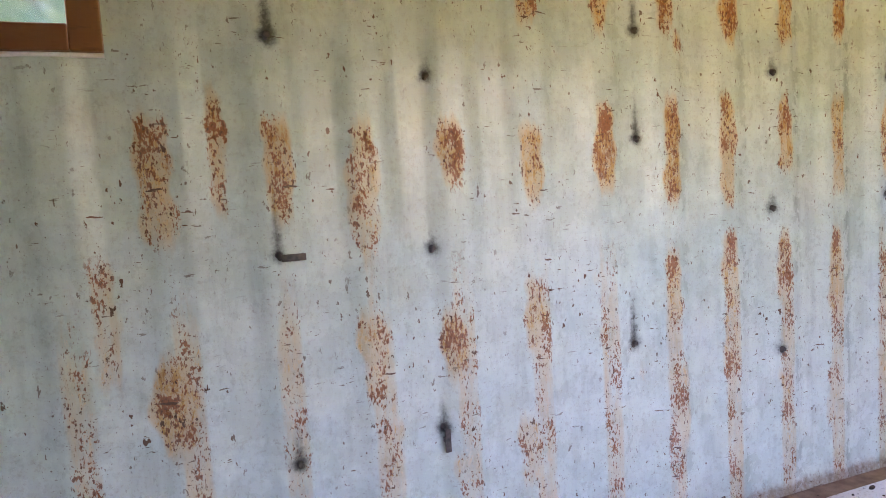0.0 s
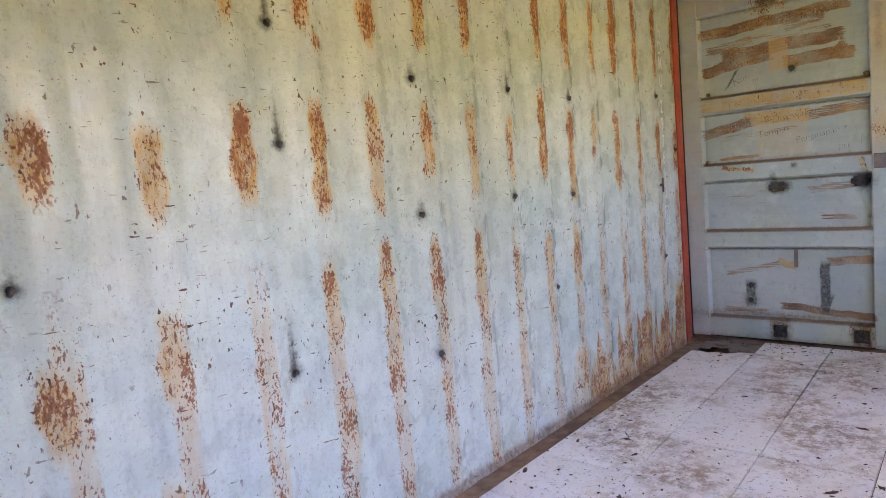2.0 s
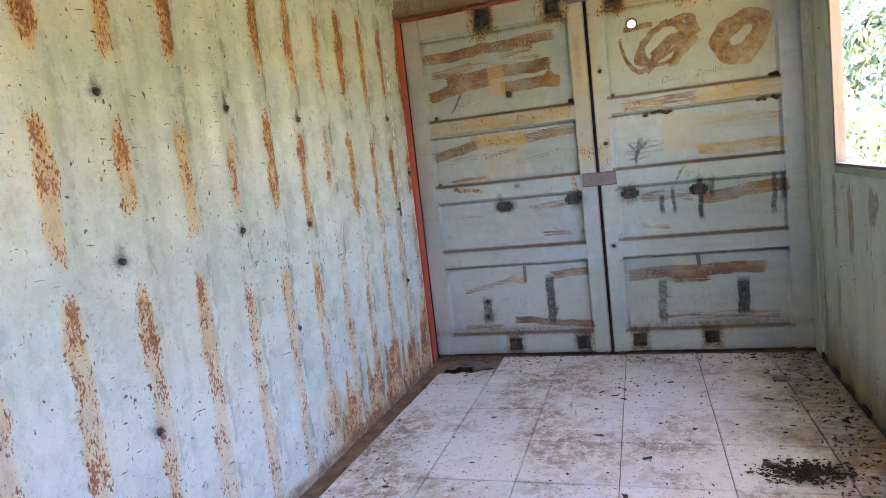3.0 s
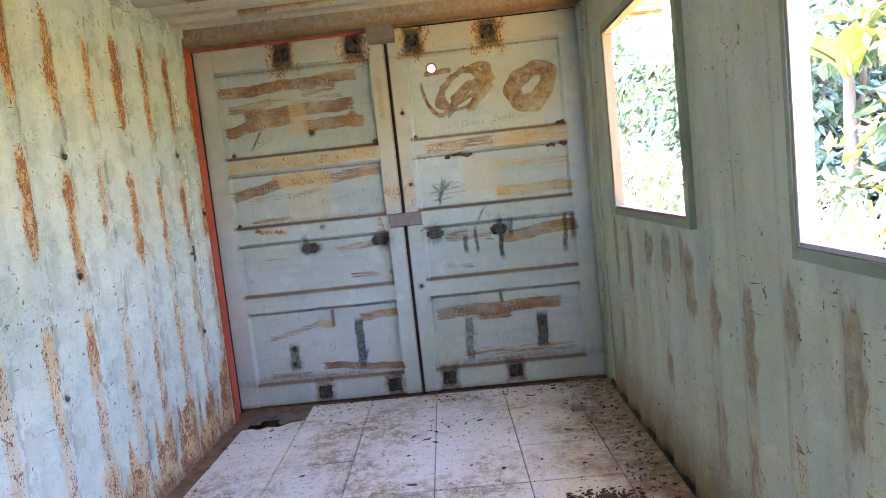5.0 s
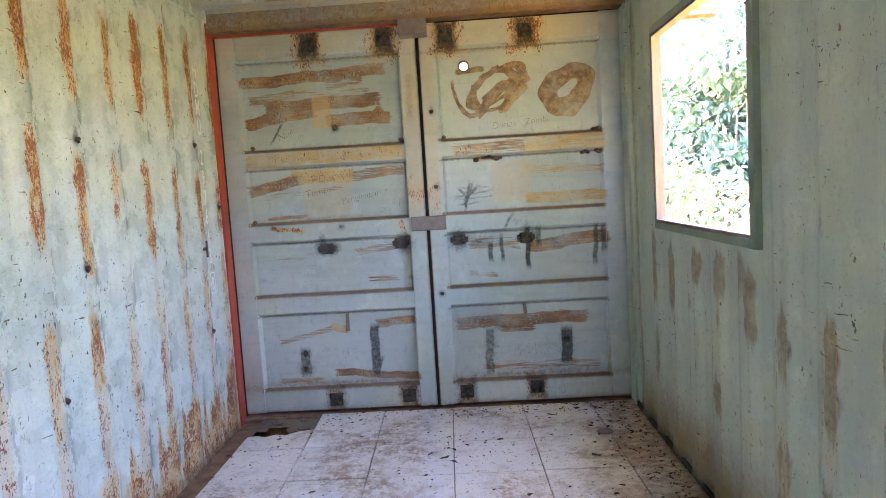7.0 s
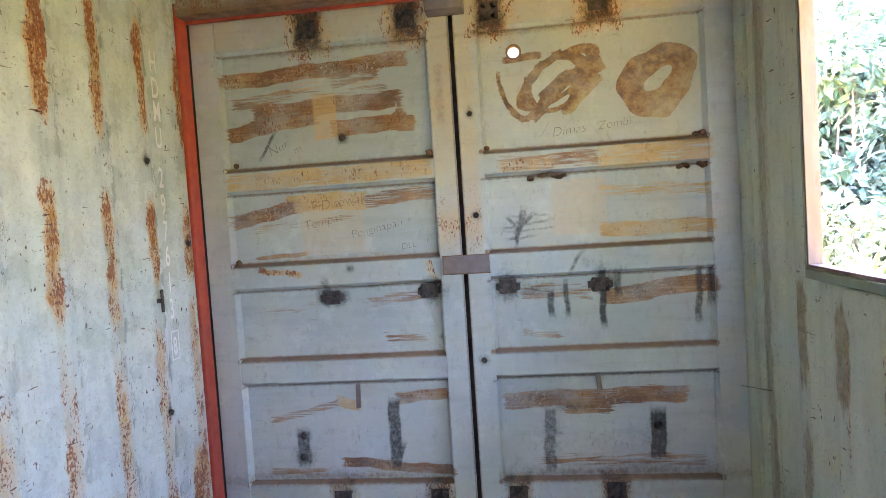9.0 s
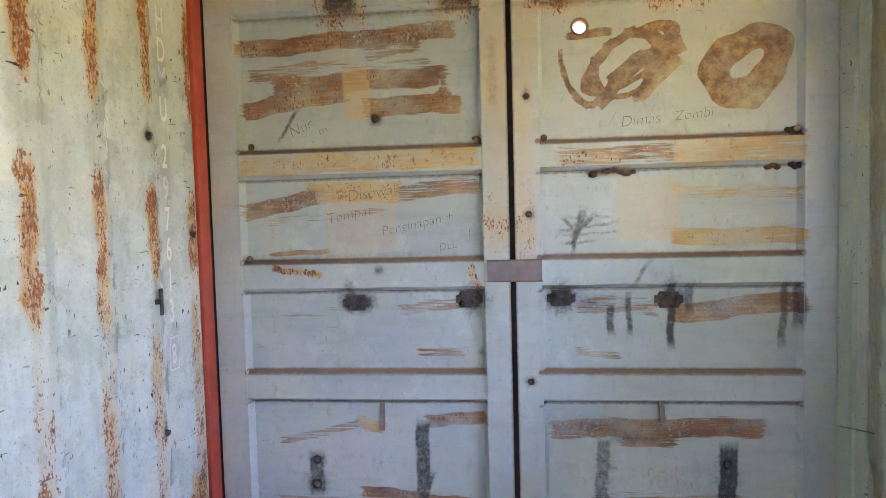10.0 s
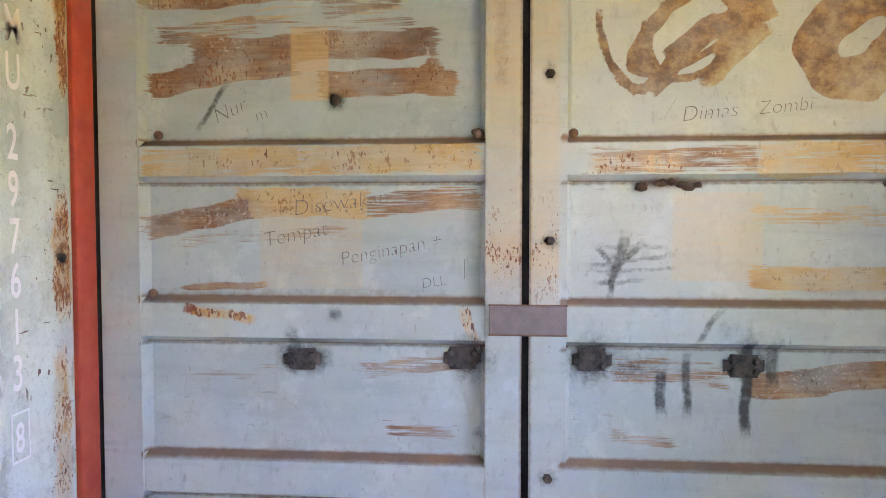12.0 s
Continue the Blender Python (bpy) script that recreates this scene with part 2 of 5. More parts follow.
def stripe_field(u, v, marks, field, edge=0.026):
    """marks: u, top, bottom, half width, strength."""
    for mu, top, bottom, hw, s in marks:
        wob = 0.004 * np.sin(v * 19 + mu * 50) + 0.003 * np.sin(v * 61 + mu * 9)
        near = np.minimum(v - bottom + 0.03, top - v + 0.03)
        end = np.clip(near / 0.17, -1, 1)
        grow = 0.78 + 0.22 * np.sin(v * 27 + mu * 33) * np.sin(v * 11 + mu * 71)
        taper = hw * 1.22 * grow * (0.4 + 0.65 * np.sqrt(np.clip(end, 0, 1)))
        d = np.maximum(np.abs(u - mu - wob) - taper + 0.004, 0)
        f = s * fall(d, edge) * np.clip(end * 1.6 + 0.15, 0, 1) * (0.82 + 0.22 * np.clip((v - bottom) / (top - bottom), 0, 1))
        np.maximum(field, f, out=field)
    return field


def dot_field(u, v, marks, field):
    """marks: u, v, radius, length of the plume above it, strength."""
    for mu, mv, r, up, s in marks:
        r, up = r * 1.15, up * 1.25
        d = np.hypot(u - mu, v - mv)
        f = s * np.exp(-(d / r) ** 2)
        if up:
            t = np.clip((v - mv) / up, 0, 1)
            g = s * 0.95 * np.exp(-((u - mu) / (r * (1.0 - 0.65 * t) * 0.75)) ** 2) * (1 - t) ** 0.8 * (v > mv)
            f = np.maximum(f, g)
        np.maximum(field, f, out=field)
    return field


def brush_field(u, v, strokes, field, edge=0.012):
    """strokes: u0, v0, u1, v1, half width, strength."""
    for u0, v0, u1, v1, hw, s in strokes:
        du, dv = u1 - u0, v1 - v0
        L = max(math.hypot(du, dv), 1e-4)
        t = ((u - u0) * du + (v - v0) * dv) / L
        wob = 0.004 * np.sin(t * 17 + v0 * 40) + 0.002 * np.sin(t * 47)
        w = np.abs(((u - u0) * dv - (v - v0) * du) / L + wob) - hw
        out = np.maximum(np.maximum(-t, t - L), 0)
        f = s * np.minimum(fall(np.maximum(w, 0), edge), fall(out, 0.05))
        np.maximum(field, f, out=field)
    return field


def rect_field(u, v, rects, field):
    for u0, v0, u1, v1, s in rects:
        inside = np.minimum(np.minimum(u - u0, u1 - u), np.minimum(v - v0, v1 - v))
        np.maximum(field, s * np.clip(inside / 0.006 + 0.5, 0, 1), out=field)
    return field


# ---- the container's shell ----
LONG, HALF, TALL = -5.9, 1.175, 2.39     # back end, crest plane of the side walls, ceiling
PITCH, CREST, DEEP = 0.271, -0.172, 0.019  # corrugation of the side walls


def crimp(x, crest=CREST):
    """Depth behind the crest plane at x along a side wall."""
    d = np.abs((x - crest + PITCH / 2) % PITCH - PITCH / 2)
    t = np.clip((d - 0.03) / 0.072, 0, 1)
    return DEEP * t * t * (3 - 2 * t)


def wall_marks(co):
    u, v = co[:, 0], co[:, 2]
    rust, soot = np.zeros(len(co)), np.zeros(len(co))
    top = [(-4.21, 2.34, 1.80, 0.02, 0.6), (-3.70, 2.32, 1.74, 0.03, 0.9), (-3.43, 2.32, 1.73, 0.032, 0.9), (-3.16, 2.31, 1.73, 0.03, 0.95),
           (-3.11, 1.76, 1.67, 0.022, 0.9), (-2.87, 2.30, 1.70, 0.032, 1.0), (-2.60, 2.29, 1.71, 0.032, 1.0), (-2.32, 2.27, 1.72, 0.03, 0.95),
           (-1.77, 2.25, 1.74, 0.034, 0.95), (-1.51, 2.19, 1.70, 0.03, 0.9), (-1.24, 2.13, 1.71, 0.024, 0.85), (-0.99, 2.18, 1.69, 0.032, 1.0),
           (-0.71, 2.20, 1.67, 0.026, 0.9), (-0.43, 2.20, 1.72, 0.024, 0.95), (-0.14, 2.15, 1.70, 0.026, 1.0)]
    middle = [(-4.82, 1.51, 1.12, 0.046, 0.72), (-4.66, 1.59, 1.19, 0.018, 0.7), (-4.50, 1.50, 1.17, 0.038, 0.8), (-4.26, 1.50, 1.03, 0.04, 0.66),
              (-3.98, 1.48, 1.25, 0.046, 0.85), (-3.70, 1.46, 1.17, 0.036, 0.85), (-3.42, 1.52, 1.20, 0.034, 1.0), (-3.14, 1.54, 1.14, 0.03, 0.95),
              (-2.89, 1.57, 1.10, 0.03, 0.72), (-2.61, 1.55, 1.22, 0.03, 0.85), (-2.33, 1.56, 1.13, 0.03, 0.75), (-2.06, 1.53, 1.17, 0.02, 0.75),
              (-1.78, 1.62, 1.18, 0.032, 0.95), (-1.52, 1.54, 1.04, 0.028, 0.9), (-1.27, 1.56, 1.24, 0.022, 0.7), (-1.00, 1.53, 1.05, 0.028, 0.9),
              (-0.71, 1.51, 0.99, 0.026, 0.8), (-0.43, 1.49, 1.11, 0.028, 0.95), (-0.16, 1.46, 1.12, 0.03, 0.9)]
    low = [(-4.82, 0.87, 0.54, 0.05, 0.8), (-4.26, 0.93, 0.60, 0.04, 0.7), (-4.00, 0.90, 0.64, 0.036, 0.85), (-3.71, 0.97, 0.67, 0.036, 0.75),
           (-3.46, 0.96, 0.88, 0.034, 0.62), (-3.44, 0.80, 0.66, 0.03, 0.55), (-3.15, 1.02, 0.70, 0.03, 0.75), (-2.89, 1.06, 0.42, 0.03, 0.72), (-2.62, 1.04, 0.65, 0.028, 0.72),
           (-2.35, 1.03, 0.59, 0.026, 0.78), (-2.07, 0.94, 0.68, 0.022, 0.66), (-1.80, 0.97, 0.49, 0.028, 0.72), (-1.53, 0.96, 0.60, 0.034, 0.85),
           (-1.27, 0.84, 0.34, 0.024, 0.62), (-1.00, 0.74, 0.25, 0.024, 0.66), (-0.72, 0.88, 0.42, 0.024, 0.75), (-0.45, 0.99, 0.51, 0.026, 0.72), (-0.17, 1.08, 0.46, 0.026, 0.7)]
    foot = [(-4.22, 0.59, 0.24, 0.03, 0.6), (-3.98, 0.45, 0.23, 0.04, 0.62), (-3.75, 0.52, 0.22, 0.036, 0.6), (-3.12, 0.62, 0.25, 0.03, 0.62), (-3.28, 0.60, 0.52, 0.02, 0.6),
            (-2.62, 0.51, 0.17, 0.028, 0.66), (-2.37, 0.49, 0.19, 0.024, 0.6), (-2.08, 0.53, 0.14, 0.024, 0.6), (-1.52, 0.34, 0.06, 0.06, 0.72), (-1.32, 0.24, 0.06, 0.1, 0.7),
            (-0.99, 0.33, 0.05, 0.05, 0.85), (-0.72, 0.37, 0.04, 0.06, 0.85), (-0.44, 0.31, 0.03, 0.05, 0.85), (-0.19, 0.43, 0.04, 0.05, 0.85), (-4.97, 1.14, 0.75, 0.03, 0.55)]
    for rows in (top, middle, low, foot):
        stripe_field(u, v, rows, rust)
    rust += 0.3 * (np.clip(1 - v / 0.22, 0, 1)) ** 1.5
    ragged = 0.16 + 0.1 * np.sin(u * 23 + 1) + 0.08 * np.sin(u * 51) + 0.06 * np.sin(u * 97)
    rust = np.maximum(rust, 0.78 * np.clip((u + 1.9) / 0.5, 0, 1) * np.clip((ragged - v) / 0.1 + 0.45, 0, 1))
    dirt = 0.6 * np.clip(1 - v / 0.05, 0, 1)
    crest = np.clip((0.05 - np.abs((u - CREST + PITCH / 2) % PITCH - PITCH / 2)) / 0.02, 0, 1)
    rust = np.maximum(rust, crest * (0.4 * np.clip((1.15 - v) / 0.3, 0, 1) + 0.12))
    dot_field(u, v, STUBS, soot)
    return {"rust": rust, "soot": soot, "dirt": dirt}


# burnt stubs of cut-off lashing lugs: along the wall, height, radius, plume, strength
STUBS = [(-4.044, 1.600, 0.022, 0.07, 1.0), (-3.277, 1.759, 0.024, 0.16, 1.1), (-3.281, 1.393, 0.022, 0.16, 1.1), (-4.054, 1.078, 0.026, 0.06, 0.95),
         (-2.673, 1.114, 0.026, 0.08, 0.95), (-2.666, 1.621, 0.022, 0.08, 1.0), (-3.317, 0.678, 0.026, 0.2, 1.1), (-2.051, 1.606, 0.022, 0.12, 1.0),
         (-2.057, 1.135, 0.022, 0.06, 1.0), (-2.642, 0.565, 0.026, 0.05, 0.9), (-1.539, 1.105, 0.022, 0.05, 1.0), (-4.505, 1.705, 0.028, 0.2, 1.1),
         (-4.519, 1.097, 0.022, 0.2, 0.95), (-4.050, 0.510, 0.026, 0.1, 1.1), (-1.516, 1.584, 0.022, 0.1, 1.0), (-0.437, 1.63, 0.022, 0.06, 1.0), (-4.505, 0.491, 0.026, 0.12, 1.0),
         (-1.737, 0.664, 0.02, 0.1, 0.7), (-0.415, 0.625, 0.022, 0.12, 0.8), (-0.171, 1.294, 0.018, 0.04, 0.9)]


def side_marks(co):
    u, v = co[:, 0], co[:, 2]
    rust, soot, wash, dirt = (np.zeros(len(co)) for _ in range(4))
    r = random.Random(4)
    # wiped brown strokes on the crests: x, top, bottom, half width, strength
    stripe_field(u, v, [(-0.57, 1.06, 0.65, 0.034, 0.8), (-0.58, 0.57, 0.24, 0.026, 0.7), (-0.85, 1.02, 0.67, 0.034, 0.85), (-1.17, 1.01, 0.84, 0.04, 0.8), (-1.09, 0.83, 0.72, 0.02, 0.75),
                        (-1.07, 0.51, 0.42, 0.03, 0.8), (-1.43, 1.03, 0.82, 0.035, 0.85), (-1.42, 0.81, 0.71, 0.02, 0.55), (-1.40, 0.54, 0.35, 0.035, 0.75), (-1.64, 1.04, 0.87, 0.05, 0.85),
                        (-1.70, 1.00, 0.73, 0.034, 0.9), (-0.26, 0.54, 0.09, 0.05, 0.7), (-0.83, 0.29, 0.05, 0.06, 0.5), (-1.28, 0.23, 0.06, 0.08, 0.55)], wash)
    for k in range(7, 17):
        x = CREST + PITCH / 2 - k * PITCH
        stripe_field(u, v, [(x + r.uniform(-0.02, 0.02), 0.97 + r.uniform(-0.06, 0.05), 0.68 + r.uniform(-0.12, 0.1), r.uniform(0.026, 0.042), r.uniform(0.7, 0.9)),
                            (x + r.uniform(-0.02, 0.02), 0.42 + r.uniform(-0.08, 0.1), r.uniform(0.05, 0.2), r.uniform(0.024, 0.04), r.uniform(0.55, 0.8))], wash)
        stripe_field(u, v, [(x, 0.6, 0.1, 0.02, r.uniform(0.3, 0.5))], rust)
    dot_field(u, v, [(-2.148, 1.771, 0.02, 0.05, 0.5), (-2.163, 1.153, 0.018, 0.16, 0.55), (-2.156, 1.451, 0.014, 0.12, 0.3), (-2.175, 0.704, 0.016, 0.25, 0.5), (-2.130, 0.474, 0.02, 0.05, 0.5)], soot)
    # darkest along the very foot, reaching higher beside the doors
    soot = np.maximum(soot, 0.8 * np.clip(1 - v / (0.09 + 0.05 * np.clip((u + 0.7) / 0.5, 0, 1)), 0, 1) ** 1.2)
    # scraped edges of the crests
    off = np.abs(np.abs((u - CREST - PITCH / 2 + PITCH / 2) % PITCH - PITCH / 2) - 0.034)
    rust = np.maximum(rust, 0.5 * np.clip(1 - off / 0.014, 0, 1) * np.clip((1.05 - v) / 0.15, 0, 1))
    # brown stain in the corner beside the doors; colour darkened towards the foot
    stripe_field(u, v, [(-0.3, 2.2, 1.2, 0.03, 0.5), (-0.23, 2.3, 0.1, 0.06, 0.62)], dirt)
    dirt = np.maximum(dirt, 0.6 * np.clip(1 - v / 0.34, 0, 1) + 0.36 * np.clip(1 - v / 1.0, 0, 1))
    return {"rust": rust, "soot": soot, "dirt": dirt, "wash": wash, "tone": np.full(len(co), 0.4)}


def side_wall(name, sign, holes, fields, material, label):
    edges_x = [e for h in holes for e in h[:2]]
    edges_z = [e for h in holes for e in h[2:]]

    def skip(x, z):
        s = np.zeros(len(x), bool)
        for x0, x1, z0, z1 in holes:
            s |= (x > x0) & (x < x1) & (z > z0) & (z < z1)
        return s
    crest = CREST if sign > 0 else CREST + PITCH / 2
    knees = [crest - k * PITCH + o for k in range(22) for o in (-0.098, -0.034, 0.034, 0.098)]
    end = -0.12
    fine = span(LONG, end, 0.0115, *knees, *edges_x)
    fine = [x for i, x in enumerate(fine) if i == 0 or x - fine[i - 1] > 0.0008 or x in edges_x]
    wall = lattice(name, fine, span(-0.06, 2.36, 0.0125, *edges_z),
                   lambda x, z: np.stack([x, sign * (HALF + crimp(x, crest) * np.clip((z + 0.03) / 0.07, 0, 1)), z], 1), fields, material, None, skip, sign > 0)
    wall.data.polygons.foreach_set("use_smooth", [True] * len(wall.data.polygons))
    skin = lattice("outer_skin", span(LONG, end, 1.0, *knees, *edges_x), span(-0.06, 2.36, 1.2, *edges_z),
                   lambda x, z: np.stack([x, sign * (HALF + 0.012 + crimp(x, crest)), z], 1), no_wear, M_SIDE, wall, skip, sign < 0)
    skin["label"] = "faded green outer skin of the wall"
    return tagged(wall, label, "wall", kind="structure")


W1, W2, LW = (-1.744, -0.637, 1.094, 1.995), (-4.2, -2.531, 1.074, 1.995), (-5.66, -4.985, 1.715, 2.2)
wall_left = side_wall("wall_left", 1, [LW], wall_marks, M_WALL, "pale green corrugated steel wall with rusted crests")
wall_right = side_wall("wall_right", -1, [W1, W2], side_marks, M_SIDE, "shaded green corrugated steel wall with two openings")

r0 = random.Random(2)
for k, (x, z, rad, plume, s) in enumerate(STUBS):
    bm = bmesh.new()
    y = HALF + float(crimp(np.array([x]))[0])
    bmesh.ops.create_cone(bm, cap_ends=True, segments=9, radius1=0.011, radius2=0.007, depth=0.016,
                          matrix=pose(x, y - 0.006, z, 90 + r0.uniform(-12, 12), r0.uniform(-12, 12), 0))
    bmesh.ops.create_icosphere(bm, subdivisions=1, radius=0.008, matrix=pose(x + r0.uniform(-0.006, 0.006), y - 0.004, z - 0.008))
    part("weld_stub", bm, M_BOLT, wall_left, "charred stub of a cut-off steel lug")
for x, z, w, h in ((-4.480, 1.090, 0.068, 0.02), (-4.047, 0.471, 0.02, 0.075), (-0.436, 1.075, 0.018, 0.09)):
    y = HALF + float(crimp(np.array([x]))[0])
    part("steel_tab", box(x - w / 2, y - 0.022, z - h / 2, x + w / 2, y - 0.016, z + h / 2, 0.002), M_BOLT, wall_left, "small dark steel tab")
    part("tab_foot", box(x - 0.008, y - 0.017, z - 0.008, x + 0.008, y + 0.004, z + 0.008, 0.001), M_BOLT, wall_left)

wall_back = lattice("wall_back", span(-1.3, 1.3, 0.1), span(-0.1, 2.5, 0.1),
                    lambda y, z: np.stack([np.full(len(y), LONG) + 0.02 * np.sign(np.sin(y * 24)), y, z], 1), no_wear, M_WALL)
tagged(wall_back, "pale green corrugated steel end wall", "wall", kind="structure")
part("outer_skin", box(LONG - 0.07, -1.25, -0.1, LONG - 0.04, 1.25, 2.5), M_SIDE, wall_back)


def roof_marks(co):
    u, v = co[:, 0], co[:, 1]
    rust = np.zeros(len(co))
    brush_field(v, u, [(0.75, -0.36, 0.2, -0.38, 0.035, 1.1), (0.1, -0.42, -0.75, -0.42, 0.04, 1.1), (0.9, -0.66, 0.3, -0.64, 0.05, 1.0), (0.1, -0.7, -0.9, -0.67, 0.04, 1.0),
                       (0.6, -1.0, -0.5, -1.02, 0.03, 0.5), (-0.9, -0.28, -0.3, -0.26, 0.02, 0.5)], rust, 0.05)
    return {"rust": rust, "dirt": rust * 0.75}


ceiling = lattice("ceiling", span(LONG, -0.1, 0.02), span(-1.24, 1.24, 0.02),
                  lambda x, y: np.stack([x, y, TALL + 0.018 * np.clip(np.sin(x * 30) * 2, -1, 1)], 1), roof_marks, M_ROOF, None, None, True)
tagged(ceiling, "stained pale green steel roof seen from inside", "ceiling", kind="structure")
roof_top = part("roof_skin", box(LONG - 0.05, -1.25, TALL + 0.045, 0.1, 1.25, TALL + 0.06, 0.002), M_SIDE, ceiling, "outer roof sheet")

# rails and corner posts
for sy, nm in ((1, "left"), (-1, "right")):
    y0, y1 = sorted((sy * (HALF - 0.004), sy * (HALF + 0.07)))
    tagged(part(f"trim_top_{nm}", box(LONG, y0, 2.335, -0.1, y1, 2.43, 0.006), M_SIDE if sy < 0 else M_WALL), "painted steel rail along the top of the wall", "rail", kind="structure")
    y0, y1 = sorted((sy * (HALF - (0.112 if sy > 0 else -0.004)), sy * (HALF + 0.07)))
    tagged(part(f"trim_bottom_{nm}", box(LONG, y0, -0.14, -0.012, y1, -0.03 if sy > 0 else 0.014, 0.006), M_RUSTY if sy > 0 else M_GUNK), "dirty rusted steel rail along the foot of the wall", "rail", kind="structure")
    y0, y1 = sorted((sy * (HALF + 0.014), sy * (HALF + 0.12)))
    post = part(f"trim_post_{nm}", box(-0.172, y0, -0.1, -0.098, y1, 2.42, 0.004), M_SIDE)
    tagged(post, "grey green steel corner post beside the doors", "post", kind="structure")
    part("post_flange", box(-0.1, min(sy * HALF, sy * (HALF + 0.1)), -0.1, -0.012 if sy > 0 else 0.03, max(sy * HALF, sy * (HALF + 0.1)), 2.42, 0.004),
         M_RED if sy > 0 else M_SIDE, post, "red oxide painted flange" if sy > 0 else "")
    part("post_back", box(-0.012 if sy > 0 else 0.03, min(sy * (HALF + 0.004), sy * (HALF + 0.1)), -0.1, 0.08, max(sy * (HALF + 0.004), sy * (HALF + 0.1)), 2.42, 0.004), M_DARK, post)


def head_marks(co):
    u, v = co[:, 1], co[:, 2]
    rust = 0.4 + 0.25 * np.clip(1 - np.abs(v - 2.28) / 0.05, 0, 1)
    return {"rust": rust, "dirt": np.full(len(co), 0.6) + 0.3 * np.clip(1 - np.abs(v - 2.284) / 0.03, 0, 1)}


header = lattice("trim_header", span(-1.24, 1.24, 0.02), span(2.284, 2.42, 0.017), lambda y, z: np.stack([np.full(len(y), -0.10), y, z], 1), head_marks, M_DOOR, None, None, True)
tagged(header, "rust-stained steel header beam above the doors", "beam", kind="structure")
part("header_soffit", box(-0.097, -1.2, 2.28, 0.0, 1.2, 2.44, 0.002), M_RUSTY, header)
part("red_edge", box(-0.03, 0.1, 2.268, -0.004, 1.175, 2.2795, 0.002), M_RED, header, "red oxide edge strip")
sill = part("trim_sill", box(-0.06, -1.2, -0.14, 0.09, 1.2, -0.006, 0.004), M_RUSTY)
tagged(sill, "dirty rusted steel sill under the doors", "sill", kind="structure")


# ---- the two door leaves ----
RAILS = ((0.012, 0.155), (0.605, 0.735), (1.045, 1.175), (1.49, 1.61), (2.12, 2.275))


# wear on the doors, as brush strokes (y, z to y, z, half width, strength)
BROWN = [(1.03, 2.005, 0.216, 2.043, 0.028, 0.95), (0.54, 1.96, 0.34, 2.0, 0.026, 0.6), (0.9, 1.93, 0.3, 1.925, 0.012, 0.45), (1.0, 1.905, 0.74, 1.925, 0.022, 0.55),
         (0.9, 1.855, 0.247, 1.872, 0.034, 0.8), (1.02, 1.77, 0.645, 1.825, 0.03, 0.95), (0.53, 1.765, 0.202, 1.762, 0.03, 1.0), (0.26, 1.79, 0.24, 1.81, 0.02, 0.7),
         (1.03, 1.365, 0.76, 1.425, 0.028, 0.85), (0.435, 1.432, 0.125, 1.447, 0.028, 0.62), (0.95, 1.325, 0.5, 1.365, 0.014, 0.45), (0.93, 1.193, 0.73, 1.208, 0.006, 0.75)]
BROWN_LOW = [(0.43, 0.975, 0.157, 0.992, 0.02, 0.55), (0.97, 0.93, 0.69, 0.97, 0.016, 0.4), (0.36, 0.81, 0.188, 0.797, 0.016, 0.52),
             (0.93, 0.44, 0.6, 0.515, 0.014, 0.55), (0.32, 0.528, 0.123, 0.54, 0.02, 0.9), (0.596, 0.235, 0.107, 0.19, 0.018, 0.8), (0.948, 0.2, 0.71, 0.19, 0.014, 0.55)]
BROWN_RIGHT = [(-0.259, 0.985, -0.544, 0.969, 0.03, 0.5), (-0.62, 0.945, -1.05, 0.99, 0.032, 0.85), (-0.254, 0.807, -0.404, 0.783, 0.016, 0.55),
               (-0.16, 0.5, -0.92, 0.51, 0.034, 0.75), (-0.42, 0.458, -0.6, 0.46, 0.022, 0.7), (-0.31, 0.226, -0.99, 0.22, 0.022, 0.52),
               (-0.2, 1.545, -0.6, 1.545, 0.03, 0.55)]
OLIVE = [(-0.62, 1.406, -1.05, 1.39, 0.022, 0.5), (-0.617, 1.234, -1.055, 1.232, 0.028, 0.72), (0.78, 1.44, 0.44, 1.432, 0.036, 0.85), (0.75, 1.95, 0.3, 1.975, 0.018, 0.45), (1.04, 1.545, 0.12, 1.555, 0.036, 0.62),
         (-0.62, 1.545, -1.06, 1.555, 0.045, 0.62), (0.6, 0.52, 0.53, 0.498, 0.02, 0.8), (0.9, 1.56, 0.62, 1.555, 0.022, 0.85), (0.55, 1.55, 0.13, 1.56, 0.03, 0.85)]
CREST_RUST = [(0.75, 1.575, 0.7, 1.575, 0.01, 0.5), (-0.19, 1.53, -0.4, 1.545, 0.02, 0.5), (0.91, 1.142, 0.75, 1.113, 0.009, 0.75),
              (0.15, 1.14, 0.12, 1.05, 0.012, 0.6)]
